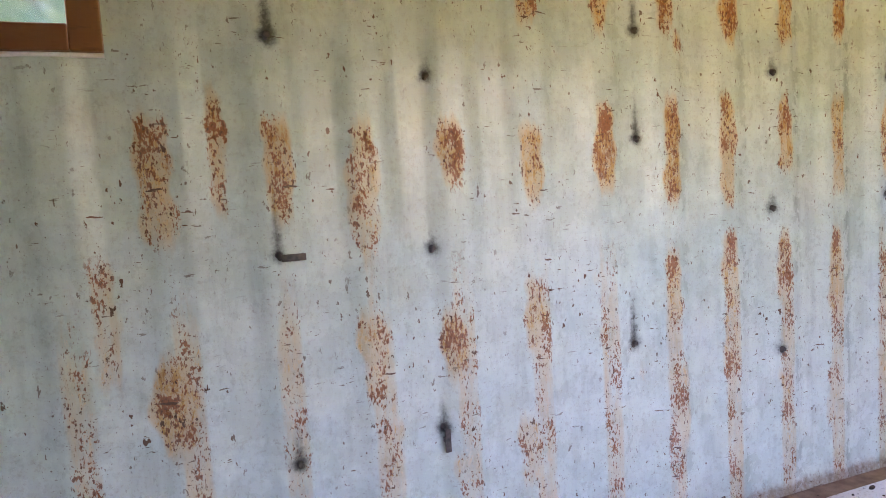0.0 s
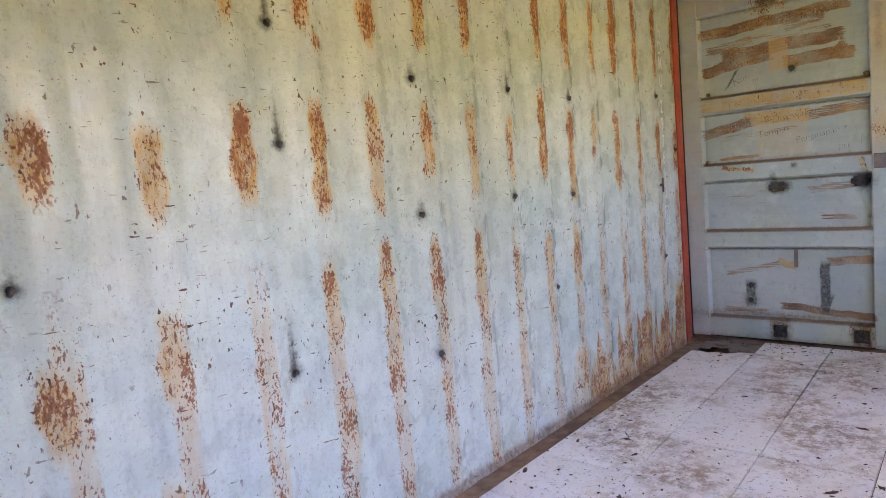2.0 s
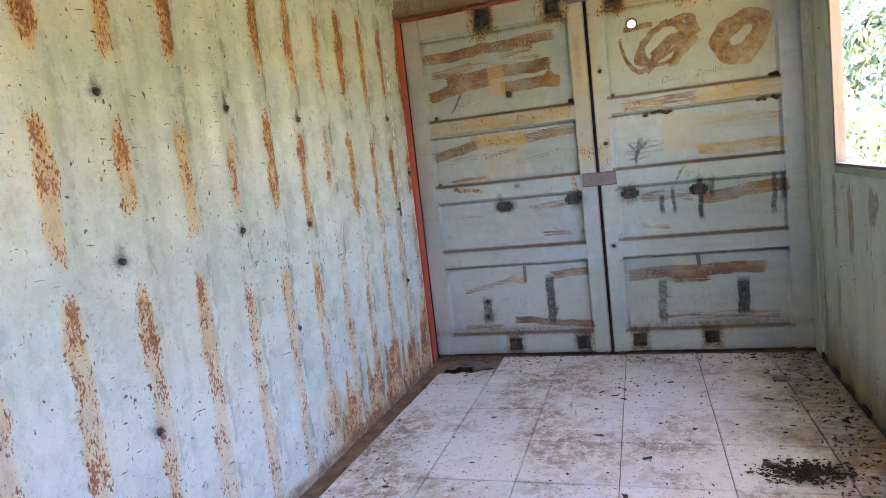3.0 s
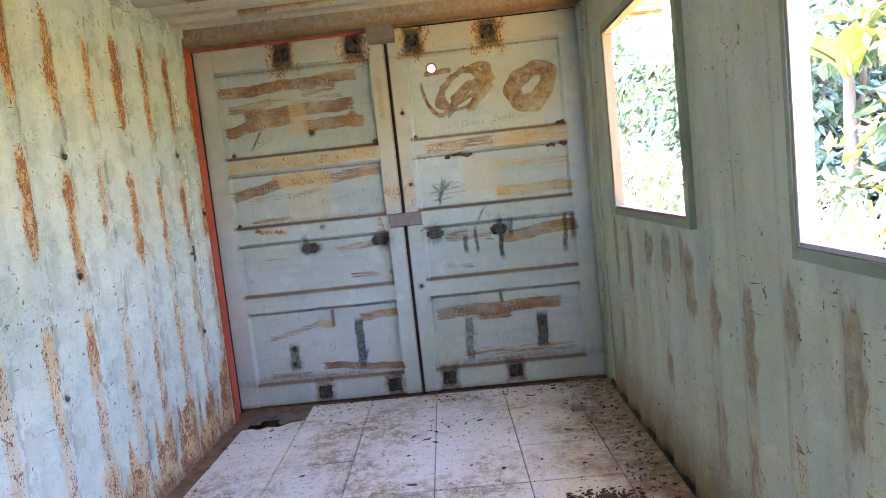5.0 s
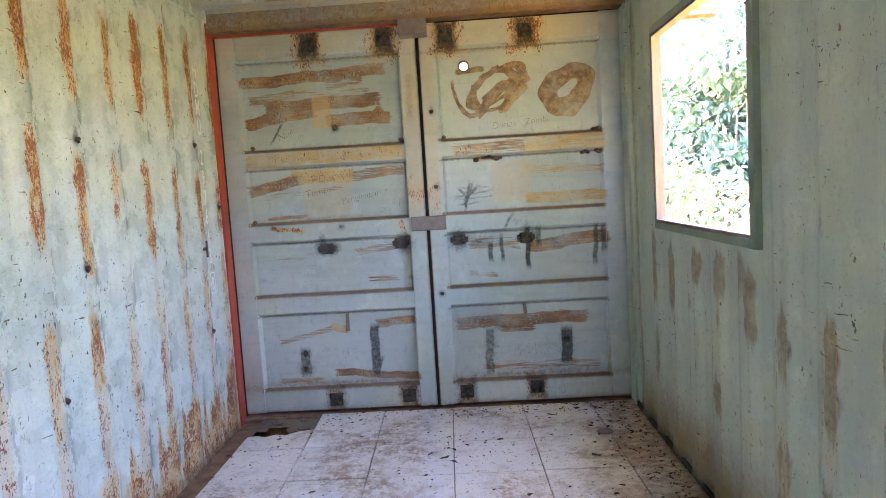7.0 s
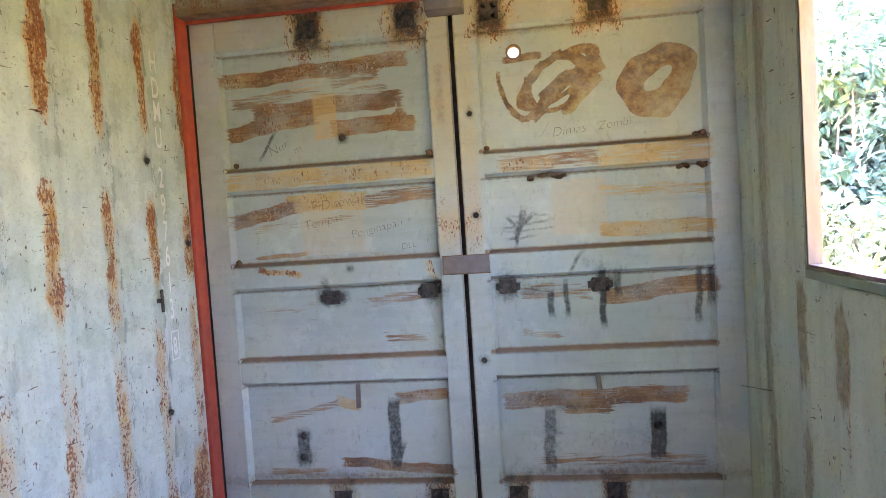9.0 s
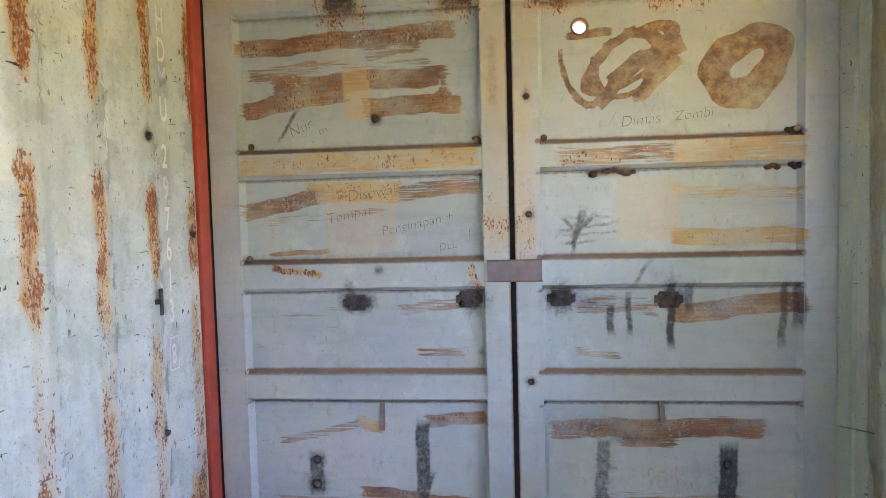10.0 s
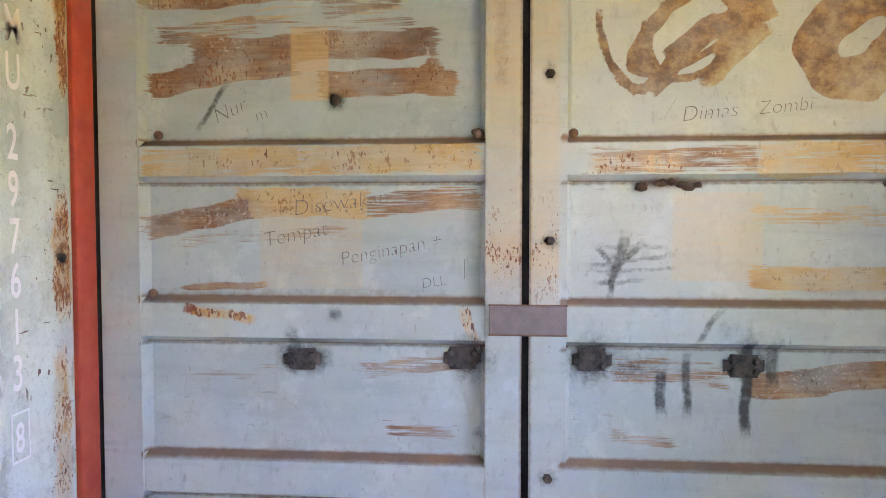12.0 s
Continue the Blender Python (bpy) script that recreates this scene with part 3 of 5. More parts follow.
DRIPS = [(-0.595, 1.05, -0.6, 0.84, 0.011, 0.95), (-0.378, 0.965, -0.377, 0.89, 0.011, 0.8), (-0.443, 1.0, -0.441, 0.89, 0.008, 0.8), (-1.0, 1.04, -0.998, 0.84, 0.011, 0.75),
         (-1.043, 1.04, -1.045, 0.91, 0.011, 0.7), (-0.66, 1.04, -0.66, 0.97, 0.014, 0.75), (0.355, 0.5, 0.366, 0.25, 0.024, 0.85), (0.34, 0.3, 0.36, 0.22, 0.018, 0.8), (-0.342, 0.44, -0.336, 0.2, 0.022, 0.68), (0.79, 0.37, 0.797, 0.24, 0.026, 0.75), (-0.802, 0.42, -0.804, 0.25, 0.03, 0.95),
         (-0.515, 1.14, -0.47, 1.075, 0.005, 0.6), (0.885, 1.664, 0.83, 1.745, 0.004, 0.75)]
SCRAPE = [(-0.245, 1.205, -0.248, 1.262, 0.006, 0.85), (-0.248, 1.26, -0.21, 1.3, 0.005, 0.7), (-0.25, 1.262, -0.3, 1.31, 0.007, 0.75), (-0.25, 1.25, -0.27, 1.325, 0.012, 0.7),
          (-0.2, 1.27, -0.37, 1.29, 0.004, 0.55), (-0.21, 1.25, -0.39, 1.262, 0.003, 0.5), (-0.23, 1.32, -0.36, 1.312, 0.004, 0.5), (-0.22, 1.215, -0.3, 1.222, 0.004, 0.6)]
BURNS = [(0.575, 1.0, 0.04, 0.05, 1.0), (0.63, 1.005, 0.045, 0.1, 1.05), (0.14, 1.01, 0.055, 0.05, 0.95), (-0.19, 1.01, 0.06, 0.0, 0.95), (-0.595, 1.0, 0.036, 0.12, 1.1), (0.79, 0.365, 0.03, 0.04, 0.85),
         (0.797, 0.265, 0.045, 0.06, 0.9), (-0.802, 0.37, 0.034, 0.06, 0.95), (-0.804, 0.25, 0.03, 0.06, 0.9), (0.51, 1.717, 0.026, 0.02, 0.85), (0.51, 1.13, 0.02, 0.01, 0.75),
         (-0.072, 1.771, 0.02, 0.07, 0.6), (-0.074, 1.333, 0.025, 0.03, 0.6), (-0.071, 0.695, 0.025, 0.04, 0.6), (-0.54, 1.1, 0.03, 0.0, 0.4), (0.115, 1.03, 0.03, 0.0, 0.8), (0.115, 0.8, 0.016, 0.03, 0.6)]
HINGE_PLATES = [(0.63, 2.2), (0.185, 2.205), (-0.178, 2.2), (-0.635, 2.2), (0.616, 0.074), (0.168, 0.077), (-0.185, 0.085), (-0.61, 0.096)]


def ring_field(u, v, rings, field):
    """rings: centre, two radii, half width, tilt in degrees, strength."""
    for cu, cv, a, b, hw, tilt, s in rings:
        c, d = math.cos(radians(tilt)), math.sin(radians(tilt))
        p, q = (u - cu) * c + (v - cv) * d, (v - cv) * c - (u - cu) * d
        ang = np.arctan2(q / b, p / a)
        off = np.abs(np.hypot(p / a, q / b) - 1) * (a + b) / 2 - hw * (1 + 0.3 * np.sin(ang * 2 + 1))
        np.maximum(field, s * fall(np.maximum(off, 0), 0.012), out=field)
    return field


def door_marks(co):
    u, v = co[:, 1], co[:, 2]
    zero = lambda: np.zeros(len(co))
    ochre, olive, rust, soot, pale = zero(), zero(), zero(), zero(), zero()
    brush_field(u, v, BROWN + BROWN_LOW + BROWN_RIGHT, ochre)
    wash = zero()
    curl = lambda *p: [(a[0], a[1], b[0], b[1], a[2] * 0.8, a[3]) for a, b in zip(p, p[1:])]
    brush_field(u, v, curl((-0.208, 1.93, 0.01, 0.5), (-0.212, 1.87, 0.008, 0.62), (-0.235, 1.805, 0.009, 0.7), (-0.268, 1.76, 0.01, 0.72), (-0.312, 1.738, 0.011, 0.75), (-0.37, 1.76, 0.01, 0.7))
                + curl((-0.345, 1.79, 0.016, 0.8), (-0.326, 1.83, 0.016, 0.8), (-0.33, 1.885, 0.015, 0.8), (-0.385, 1.955, 0.016, 0.8), (-0.46, 1.99, 0.018, 0.8), (-0.53, 1.985, 0.018, 0.75), (-0.58, 1.95, 0.016, 0.7), (-0.6, 1.93, 0.01, 0.6))
                + curl((-0.352, 1.752, 0.026, 0.95), (-0.41, 1.825, 0.033, 1.0), (-0.5, 1.895, 0.034, 0.95), (-0.625, 1.94, 0.026, 0.8))
                + curl((-0.485, 1.765, 0.03, 0.6), (-0.54, 1.82, 0.036, 0.7), (-0.615, 1.885, 0.034, 0.65)) + curl((-0.25, 1.99, 0.014, 0.85), (-0.36, 2.0, 0.016, 0.85)), wash, 0.008)
    ring_field(u, v, [(-0.455, 1.9, 0.18, 0.075, 0.013, 146, 0.72), (-0.44, 1.875, 0.13, 0.1, 0.008, 140, 0.6)], wash)
    dy, dz = u + 0.868, v - 1.85
    turn = np.arctan2(dz, dy)
    p, q = (dy * 0.766 - dz * 0.643), (dy * 0.643 + dz * 0.766)
    lobe = 1 + 0.07 * np.sin(turn * 3 + 0.6) + 0.035 * np.sin(turn * 7 + 2)
    rim = np.hypot(p / 0.185, q / 0.145) / lobe
    hole = np.hypot((p + 0.005) / 0.07, (q - 0.004) / 0.028) / (1 + 0.12 * np.sin(turn * 3 + 1))
    wash = np.maximum(wash, np.clip((1 - rim) / 0.09, 0, 1) * np.clip((hole - 0.92) / 0.22, 0, 1) * (0.86 - 0.24 * np.clip((-dz - dy * 0.5) / 0.12, 0, 1)))
    worn_olive = np.clip((-dz - dy * 0.8) / 0.16, 0, 1) * (rim < 1.2) + np.clip((-u - 0.47 - (v - 1.76) * 0.9) / 0.05, 0, 1) * (u > -0.68) * (v > 1.7) * (v < 1.92)
    brush_field(u, v, OLIVE, olive)
    # dirt lying on the ledges; shadow lines under the ribs painted with dirt and soot
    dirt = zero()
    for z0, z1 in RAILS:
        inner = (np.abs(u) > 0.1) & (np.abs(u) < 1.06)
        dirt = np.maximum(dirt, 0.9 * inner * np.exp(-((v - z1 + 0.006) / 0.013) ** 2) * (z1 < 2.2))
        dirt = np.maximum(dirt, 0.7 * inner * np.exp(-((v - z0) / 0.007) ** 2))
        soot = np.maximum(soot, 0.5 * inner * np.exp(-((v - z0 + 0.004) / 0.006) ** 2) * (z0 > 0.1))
    brush_field(u, v, CREST_RUST, rust)
    # dark line where the stiles meet the panels
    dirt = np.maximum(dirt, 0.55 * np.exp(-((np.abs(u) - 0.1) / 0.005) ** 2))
    dirt = np.maximum(dirt, 0.5 * np.clip(1 - v / 0.1, 0, 1))
    dirt = np.maximum(dirt, 0.4 * np.clip((0.034 - np.abs(u - 0.055)) / 0.02, 0, 1) * np.clip((0.15 - np.abs(v - 1.87)) / 0.03, 0, 1))
    for y, z, a, b, k in ((-0.3, 2.11, 0.5, 0.02, 0.45), (0.6, 2.11, 0.5, 0.02, 0.45), (-0.39, 1.485, 0.1, 0.02, 0.7), (0.6, 1.19, 0.5, 0.012, 0.4), (-0.6, 0.17, 0.5, 0.03, 0.5), (0.6, 0.17, 0.5, 0.03, 0.5)):
        dirt = np.maximum(dirt, k * np.exp(-((u - y) / a) ** 4 - ((v - z) / b) ** 2))
    rust = np.maximum(rust, 0.5 * np.clip(1 - np.abs(v - 1.3) / 0.3, 0, 1) * (np.abs(u) < 0.1))
    for y, z in HINGE_PLATES:
        d = np.maximum(np.abs(u - y) - 0.038, np.abs(v - z) - 0.06)
        rust = np.maximum(rust, (0.85 if z > 1 else 0.6) * np.clip(1 - d / (0.12 if z > 1 else 0.06), 0, 1))
        soot = np.maximum(soot, (0.8 if z > 1 else 0.6) * np.clip(1 - (d + 0.01 * np.sin(u * 61 + z * 9) * np.sin(v * 53)) / 0.05, 0, 1))
    dot_field(u, v, BURNS, soot)
    for y, z in ((0.61, 1.0), (0.15, 1.01), (-0.19, 1.005), (-0.6, 1.0)):
        d = np.hypot((u - y) / 0.075, (v - z) / 0.05) + 0.12 * np.sin(u * 150 + v * 90) * np.sin(v * 140)
        soot = np.maximum(soot, 0.62 * np.clip((1.1 - d) / 0.5, 0, 1))
    brush_field(u, v, DRIPS, soot, 0.008)
    brush_field(u, v, SCRAPE, soot, 0.006)
    # grey smears round the burnt fittings
    for y, z, a, b, k in ((-0.3, 0.99, 0.14, 0.045, 0.55), (-0.3, 0.51, 0.14, 0.05, 0.5), (-0.45, 0.465, 0.13, 0.028, 0.6), (-0.75, 0.19, 0.34, 0.05, 0.45), (0.45, 0.23, 0.2, 0.025, 0.4), (0.3, 0.53, 0.08, 0.03, 0.4), (0.95, 1.4, 0.08, 0.03, 0.3), (0.86, 1.41, 0.1, 0.02, 0.4), (-0.6, 1.06, 0.05, 0.05, 0.5), (-0.8, 0.32, 0.08, 0.1, 0.4), (-0.35, 0.34, 0.06, 0.12, 0.4), (0.36, 0.4, 0.04, 0.12, 0.4), (0.62, 1.01, 0.1, 0.05, 0.35), (-0.6, 0.3, 0.4, 0.12, 0.22)):
        soot = np.maximum(soot, k * np.exp(-((u - y) / a) ** 2 - ((v - z) / b) ** 2))
    soot = np.maximum(soot, 0.3 * np.clip(1 - v / 0.06, 0, 1))
    low = np.clip(1 - np.abs(v - 0.17) / 0.1, 0, 1) * (np.abs(u) > 0.1)
    soot = np.maximum(soot, 0.32 * low)
    dirt = np.maximum(dirt, 0.4 * low)
    for y in (0.003, -0.023):
        dirt = np.maximum(dirt, 0.85 * np.exp(-((u - y) / 0.006) ** 2))
    rect_field(u, v, [(0.529, 1.718, 0.636, 1.918, 1.0), (0.437, 1.2, 0.728, 1.462, 0.42), (-0.633, 1.225, -0.4, 1.462, 0.42)], pale)
    # warmer tint up the middle stiles and over the top rail
    stile = np.clip((0.1 - np.abs(u)) / 0.01, 0, 1)
    pale = np.maximum(pale, stile * (0.48 * np.clip((v - 1.1) / 0.4, 0, 1) + 0.45 * np.exp(-((v - 1.28) / 0.1) ** 2) + 0.35 * np.exp(-((v - 1.85) / 0.12) ** 2) * (u > 0)))
    pale = np.maximum(pale, 0.4 * np.clip((v - 2.13) / 0.03, 0, 1))
    return {"ochre": np.maximum(ochre, olive), "tone": np.maximum((olive > ochre) * 1.0, np.clip(worn_olive, 0, 1)), "wash": wash, "rust": rust, "dirt": dirt, "soot": soot, "pale": pale}


def door_leaf(name, y0, y1, hinge, label):
    """y0 < y1: the leaf's edges; hinge: the y of the hinged edge."""
    leaf = tagged(new(name), label, "door", kind="structure")
    s_hinge, s_lock = 0.113, 0.098
    a, b = (y0 + s_hinge, y1 - s_lock) if hinge == y0 else (y0 + s_lock, y1 - s_hinge)

    def upright(nm, p, q, text):
        flat = span(p, q, 0.012)
        ob = lattice(nm, flat, span(0.012, 2.277, 0.012), lambda y, z: np.stack([np.full(len(y), 0.0), y, z], 1), door_marks, M_DOOR, leaf, None, True)
        ob["label"] = text
        part("core", box(0.0015, p, 0.012, 0.055, q, 2.277, 0.004), M_DOOR, ob)
    upright("hinge_stile" if hinge == y0 else "lock_stile", y0, a, "grey green steel stile")
    upright("lock_stile" if hinge == y0 else "hinge_stile", b, y1, "grey green steel stile")
    ys = span(a, b, 0.007)
    for i, (z0, z1) in enumerate(RAILS):
        top, bottom = i == len(RAILS) - 1, i == 0
        lo = 0.0 if bottom else 0.018
        hi = 0.0 if top else 0.018

        def rib(y, z, z0=z0, z1=z1, lo=lo, hi=hi):
            front = 0.006 if (lo and hi) else 0.012
            d = np.maximum(np.where(lo > 0, (z0 + lo - z) / 0.018, 0), np.where(hi > 0, (z - z1 + hi) / 0.018, 0))
            return np.stack([front + 0.034 * np.clip(d, 0, 1) ** 0.8, y, z], 1)
        nm = "bottom_rail" if bottom else "top_rail" if top else "rib"
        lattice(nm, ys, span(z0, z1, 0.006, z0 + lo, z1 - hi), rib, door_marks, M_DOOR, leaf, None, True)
    for i in range(4):
        z0, z1 = RAILS[i][1] - 0.002, RAILS[i + 1][0] + 0.002
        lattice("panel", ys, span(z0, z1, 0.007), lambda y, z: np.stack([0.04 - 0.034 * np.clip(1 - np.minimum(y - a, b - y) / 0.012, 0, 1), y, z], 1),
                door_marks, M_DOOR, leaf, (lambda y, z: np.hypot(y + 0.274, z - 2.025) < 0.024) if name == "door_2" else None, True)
    e0, e1 = (y0 - 0.03, y1) if hinge == y0 else (y0, y1 + 0.03)
    lattice("outer_sheet", span(e0, e1, 0.012), span(-0.01, 2.45, 0.012), lambda y, z: np.stack([np.full(len(y), 0.062), y, z], 1), no_wear, M_DARK, leaf,
            (lambda y, z: np.hypot(y + 0.274, z - 2.025) < 0.024) if name == "door_2" else None, True)
    return leaf


door_1 = door_leaf("door_1", 0.0, 1.172, 1.172, "closed grey green steel container door with rust-brown brush strokes")
door_2 = door_leaf("door_2", -1.172, -0.02, -1.172, "closed grey green steel container door with a round peephole")
seal = part("door_seal", box(0.02, -0.03, -0.02, 0.05, 0.01, 2.45, 0.002), M_DARK, door_1, "black rubber seal between the leaves")


def bolt_bm(bm, x, y, z, r=0.011, d=0.012):
    bmesh.ops.create_cone(bm, cap_ends=True, segments=6, radius1=r, radius2=r * 0.85, depth=d, matrix=pose(x - d / 2, y, z, 0, -90, 17))
    return bm


for y, z in HINGE_PLATES:
    leaf = door_1 if y > 0 else door_2
    plate = part("hinge_plate", box(0.006, y - 0.04, z - 0.04, 0.0105, y + 0.04, z + 0.04, 0.002), M_BOLT, leaf, "rusted backing plate of a hinge")
    for dy in (-0.024, 0.024):
        for dz in (-0.024, 0.024):
            part("bolt", bolt_bm(bmesh.new(), 0.006, y + dy, z + dz), M_BOLT, plate)
for y, z in ((0.61, 1.0), (0.16, 1.01), (-0.19, 1.01), (-0.59, 1.0)):
    leaf = door_1 if y > 0 else door_2
    bm = box(0.0345, y - 0.052, z - 0.03, 0.0385, y + 0.052, z + 0.03, 0)
    bmesh.ops.bevel(bm, geom=[e for e in bm.edges if abs(e.verts[0].co.x - e.verts[1].co.x) > 0.002], offset=0.016, segments=3, affect='EDGES')
    for v in bm.verts:
        v.co += Vector((0, r0.uniform(-0.003, 0.003), r0.uniform(-0.003, 0.003)))
    plate = part("lock_plate", bm, M_BOLT, leaf, "charred backing plate of the lock rod")
    for dy, dz in ((-0.03, 0.012), (0.03, 0.012), (-0.03, -0.016), (0.03, -0.016)):
        part("bolt", bolt_bm(bmesh.new(), 0.036, y + dy, z + dz, 0.009, 0.009), M_BOLT, plate)
for y, z in ((-0.072, 1.771), (-0.074, 1.333), (-0.071, 0.695)):
    part("bolt", bolt_bm(bmesh.new(), 0.001, y, z, 0.013, 0.014), M_BOLT, door_2, "rusted bolt head")
for y, z in ((0.79, 0.365), (0.797, 0.265), (-0.802, 0.37), (0.51, 1.717), (0.51, 1.13)):
    bm = bmesh.new()
    bmesh.ops.create_uvsphere(bm, u_segments=12, v_segments=6, radius=0.016, matrix=pose(0.036, y, z) @ Matrix.Diagonal((0.5, 1, 1, 1)))
    part("burnt_stud", bm, M_BOLT, door_1 if y > 0 else door_2, "charred steel stud", True)
for y, z in ((1.006, 1.624), (0.12, 1.618), (-0.135, 1.618), (1.03, 1.183), (-1.04, 1.618)):
    bm = bmesh.new()
    bmesh.ops.create_icosphere(bm, subdivisions=2, radius=0.013, matrix=pose(0.016, y, z))
    part("weld_bead", bm, M_RUSTY, door_1 if y > 0 else door_2, "rusted weld bead", True)
for y, z, h, a in ((0.517, 0.545, 0.11, 2), (-0.545, 1.105, 0.07, -8), (-0.56, 0.575, 0.075, -6)):
    bm = box(0.024, -0.011, -h / 2, 0.029, 0.011, h / 2, 0.002)
    bmesh.ops.transform(bm, matrix=pose(0, y, z, a, 0, 0), verts=bm.verts)
    part("steel_tab", bm, M_PLATE, door_1 if y > 0 else door_2, "dark steel tab hanging from the rib")
bm = bmesh.new()
ring = [[bm.verts.new((x, -0.274 + math.cos(a * 0.2618) * r, 2.025 + math.sin(a * 0.2618) * r)) for x, r in ((0.036, 0.034), (0.033, 0.03), (0.033, 0.024), (0.062, 0.022))] for a in range(24)]
for a in range(24):
    p, q = ring[a], ring[(a + 1) % 24]
    for i in range(3):
        bm.faces.new((p[i], p[i + 1], q[i + 1], q[i]))
part("peephole_rim", bm, M_RUSTY, door_2, "rusty rim of the round hole", True)
lock = part("joining_plate", box(-0.009, -0.119, 1.083, -0.001, 0.087, 1.159, 0.003), M_PLATE)
tagged(lock, "grey brown steel plate welded across both doors", "plate")
part("weld_seam", box(-0.005, -0.121, 1.078, -0.0005, 0.089, 1.0845, 0.002), M_RUSTY, lock)
part("weld_seam", box(-0.005, -0.121, 1.1575, -0.0005, 0.089, 1.163, 0.002), M_RUSTY, lock)
top_plate = part("joining_plate", box(-0.105, -0.075, 2.195, -0.001, 0.085, 2.2835, 0.003), M_PLATE)
tagged(top_plate, "grey brown steel plate welded over the doors' top", "plate")

M_MUD = plain("dried_mud", (0.09, 0.055, 0.035), (0.17, 0.11, 0.07), 40, 0.95, 0, 0.004)
for y, z, count, width in ((-0.33, 1.478, 4, 0.02), (-0.4, 1.484, 5, 0.05), (-0.45, 1.478, 4, 0.02), (-0.96, 1.484, 4, 0.025), (-1.04, 1.484, 5, 0.025), (-1.02, 1.622, 4, 0.03), (0.115, 1.622, 3, 0.012)):
    r = random.Random(int(abs(y) * 1000))
    bm = bmesh.new()
    for _ in range(count):
        bmesh.ops.create_icosphere(bm, subdivisions=2, radius=r.uniform(0.008, 0.014), matrix=pose(0.03 + r.uniform(-0.004, 0.004), y + r.uniform(-width, width), z + r.uniform(-0.006, 0.006)) @ Matrix.Diagonal((0.9, r.uniform(0.9, 1.5), r.uniform(0.7, 1.0), 1)))
    for v in bm.verts:
        v.co += Vector((noise.noise(v.co * 130), noise.noise(v.co * 130 + Vector((5, 0, 0))), noise.noise(v.co * 130 + Vector((0, 5, 0))))) * 0.0035
    tagged(part("mud_nest", bm, M_MUD, None, "", True), "small brown dried mud nest stuck to the door's rib", "insect nest", "mud nests on the doors")

# ---- writing ----
M_INK = plain("pencil_scratch", (0.13, 0.115, 0.105), (0.26, 0.23, 0.21), 90, 0.9)
M_WHITE = plain("worn_white_stencil", (0.82, 0.84, 0.84), (0.88, 0.9, 0.9), 60, 0.5)


def writing(name, text, size, m, material, parent, label, thin=-0.012, slant=0.0, wide=1.0):
    cu = bpy.data.curves.new("letters", 'FONT')
    cu.body, cu.size, cu.offset, cu.shear, cu.align_x = text, size, thin * size, slant, 'LEFT'
    ob = bpy.data.objects.new("letters", cu)
    me = bpy.data.meshes.new_from_object(ob)
    bpy.data.objects.remove(ob)
    me.transform(m @ Matrix.Diagonal((wide, 1, 1, 1)))
    me.name = name
    out = link_mesh(name, me, material, parent)
    out["label"] = label
    return out


def on_door(y, z, tilt=0.0, x=0.0385):
    """Text facing into the room, on a door's sheet."""
    return Matrix(((0, 0, -1, x), (-1, 0, 0, y), (0, 1, 0, z), (0, 0, 0, 1))) @ pose(0, 0, 0, 0, 0, tilt)


for text, y, z, size, tilt, slant in (("Dimas", -0.418, 1.648, 0.058, 5, 0.25), ("Zombi", -0.615, 1.664, 0.052, 5, 0.2), ("/", -0.37, 1.655, 0.085, 0, 0.3)):
    writing("scrawl", text, size, on_door(y, z, tilt), M_INK, door_2, "scratched handwriting", -0.026, slant)
for text, y, z, size, tilt, slant in (("Disewakan", 0.632, 1.4, 0.062, 7, 0.15), ("Tempat", 0.716, 1.312, 0.06, 11, 0.15), ("Penginapan +", 0.498, 1.262, 0.054, 11, 0.15),
                                      ("DLL", 0.272, 1.2, 0.04, 8, 0.05), ("|", 0.162, 1.24, 0.06, 0, 0.0), ("Nur", 0.85, 1.655, 0.06, 24, 0.2), ("m", 0.735, 1.662, 0.05, 15, 0.0)):
    writing("scrawl", text, size, on_door(y, z, tilt), M_INK, door_1, "scratched handwriting", -0.026, slant)
for ch, z in zip("HDMU297613", (2.043, 1.938, 1.842, 1.734, 1.57, 1.46, 1.35, 1.246, 1.136, 1.027)):
    writing("stencil_character", ch, 0.118, Matrix(((1, 0, 0, -0.325), (0, 0, -1, HALF + DEEP - 0.0022), (0, 1, 0, z - 0.04), (0, 0, 0, 1))), M_WHITE, wall_left, "worn white stencilled serial character", 0.014, 0, 0.62)
writing("stencil_character", "8", 0.1, Matrix(((1, 0, 0, -0.32), (0, 0, -1, HALF + DEEP - 0.0022), (0, 1, 0, 0.838), (0, 0, 0, 1))), M_WHITE, wall_left, "worn white stencilled serial character", 0.014, 0, 0.62)
for x0, z0, x1, z1 in ((-0.333, 0.814, -0.272, 0.819), (-0.333, 0.929, -0.272, 0.934), (-0.333, 0.819, -0.329, 0.929), (-0.276, 0.819, -0.272, 0.929)):
    part("stencil_line", box(x0, HALF + DEEP - 0.003, z0, x1, HALF + DEEP - 0.001, z1, 0), M_WHITE, wall_left, "white box line round the check digit")


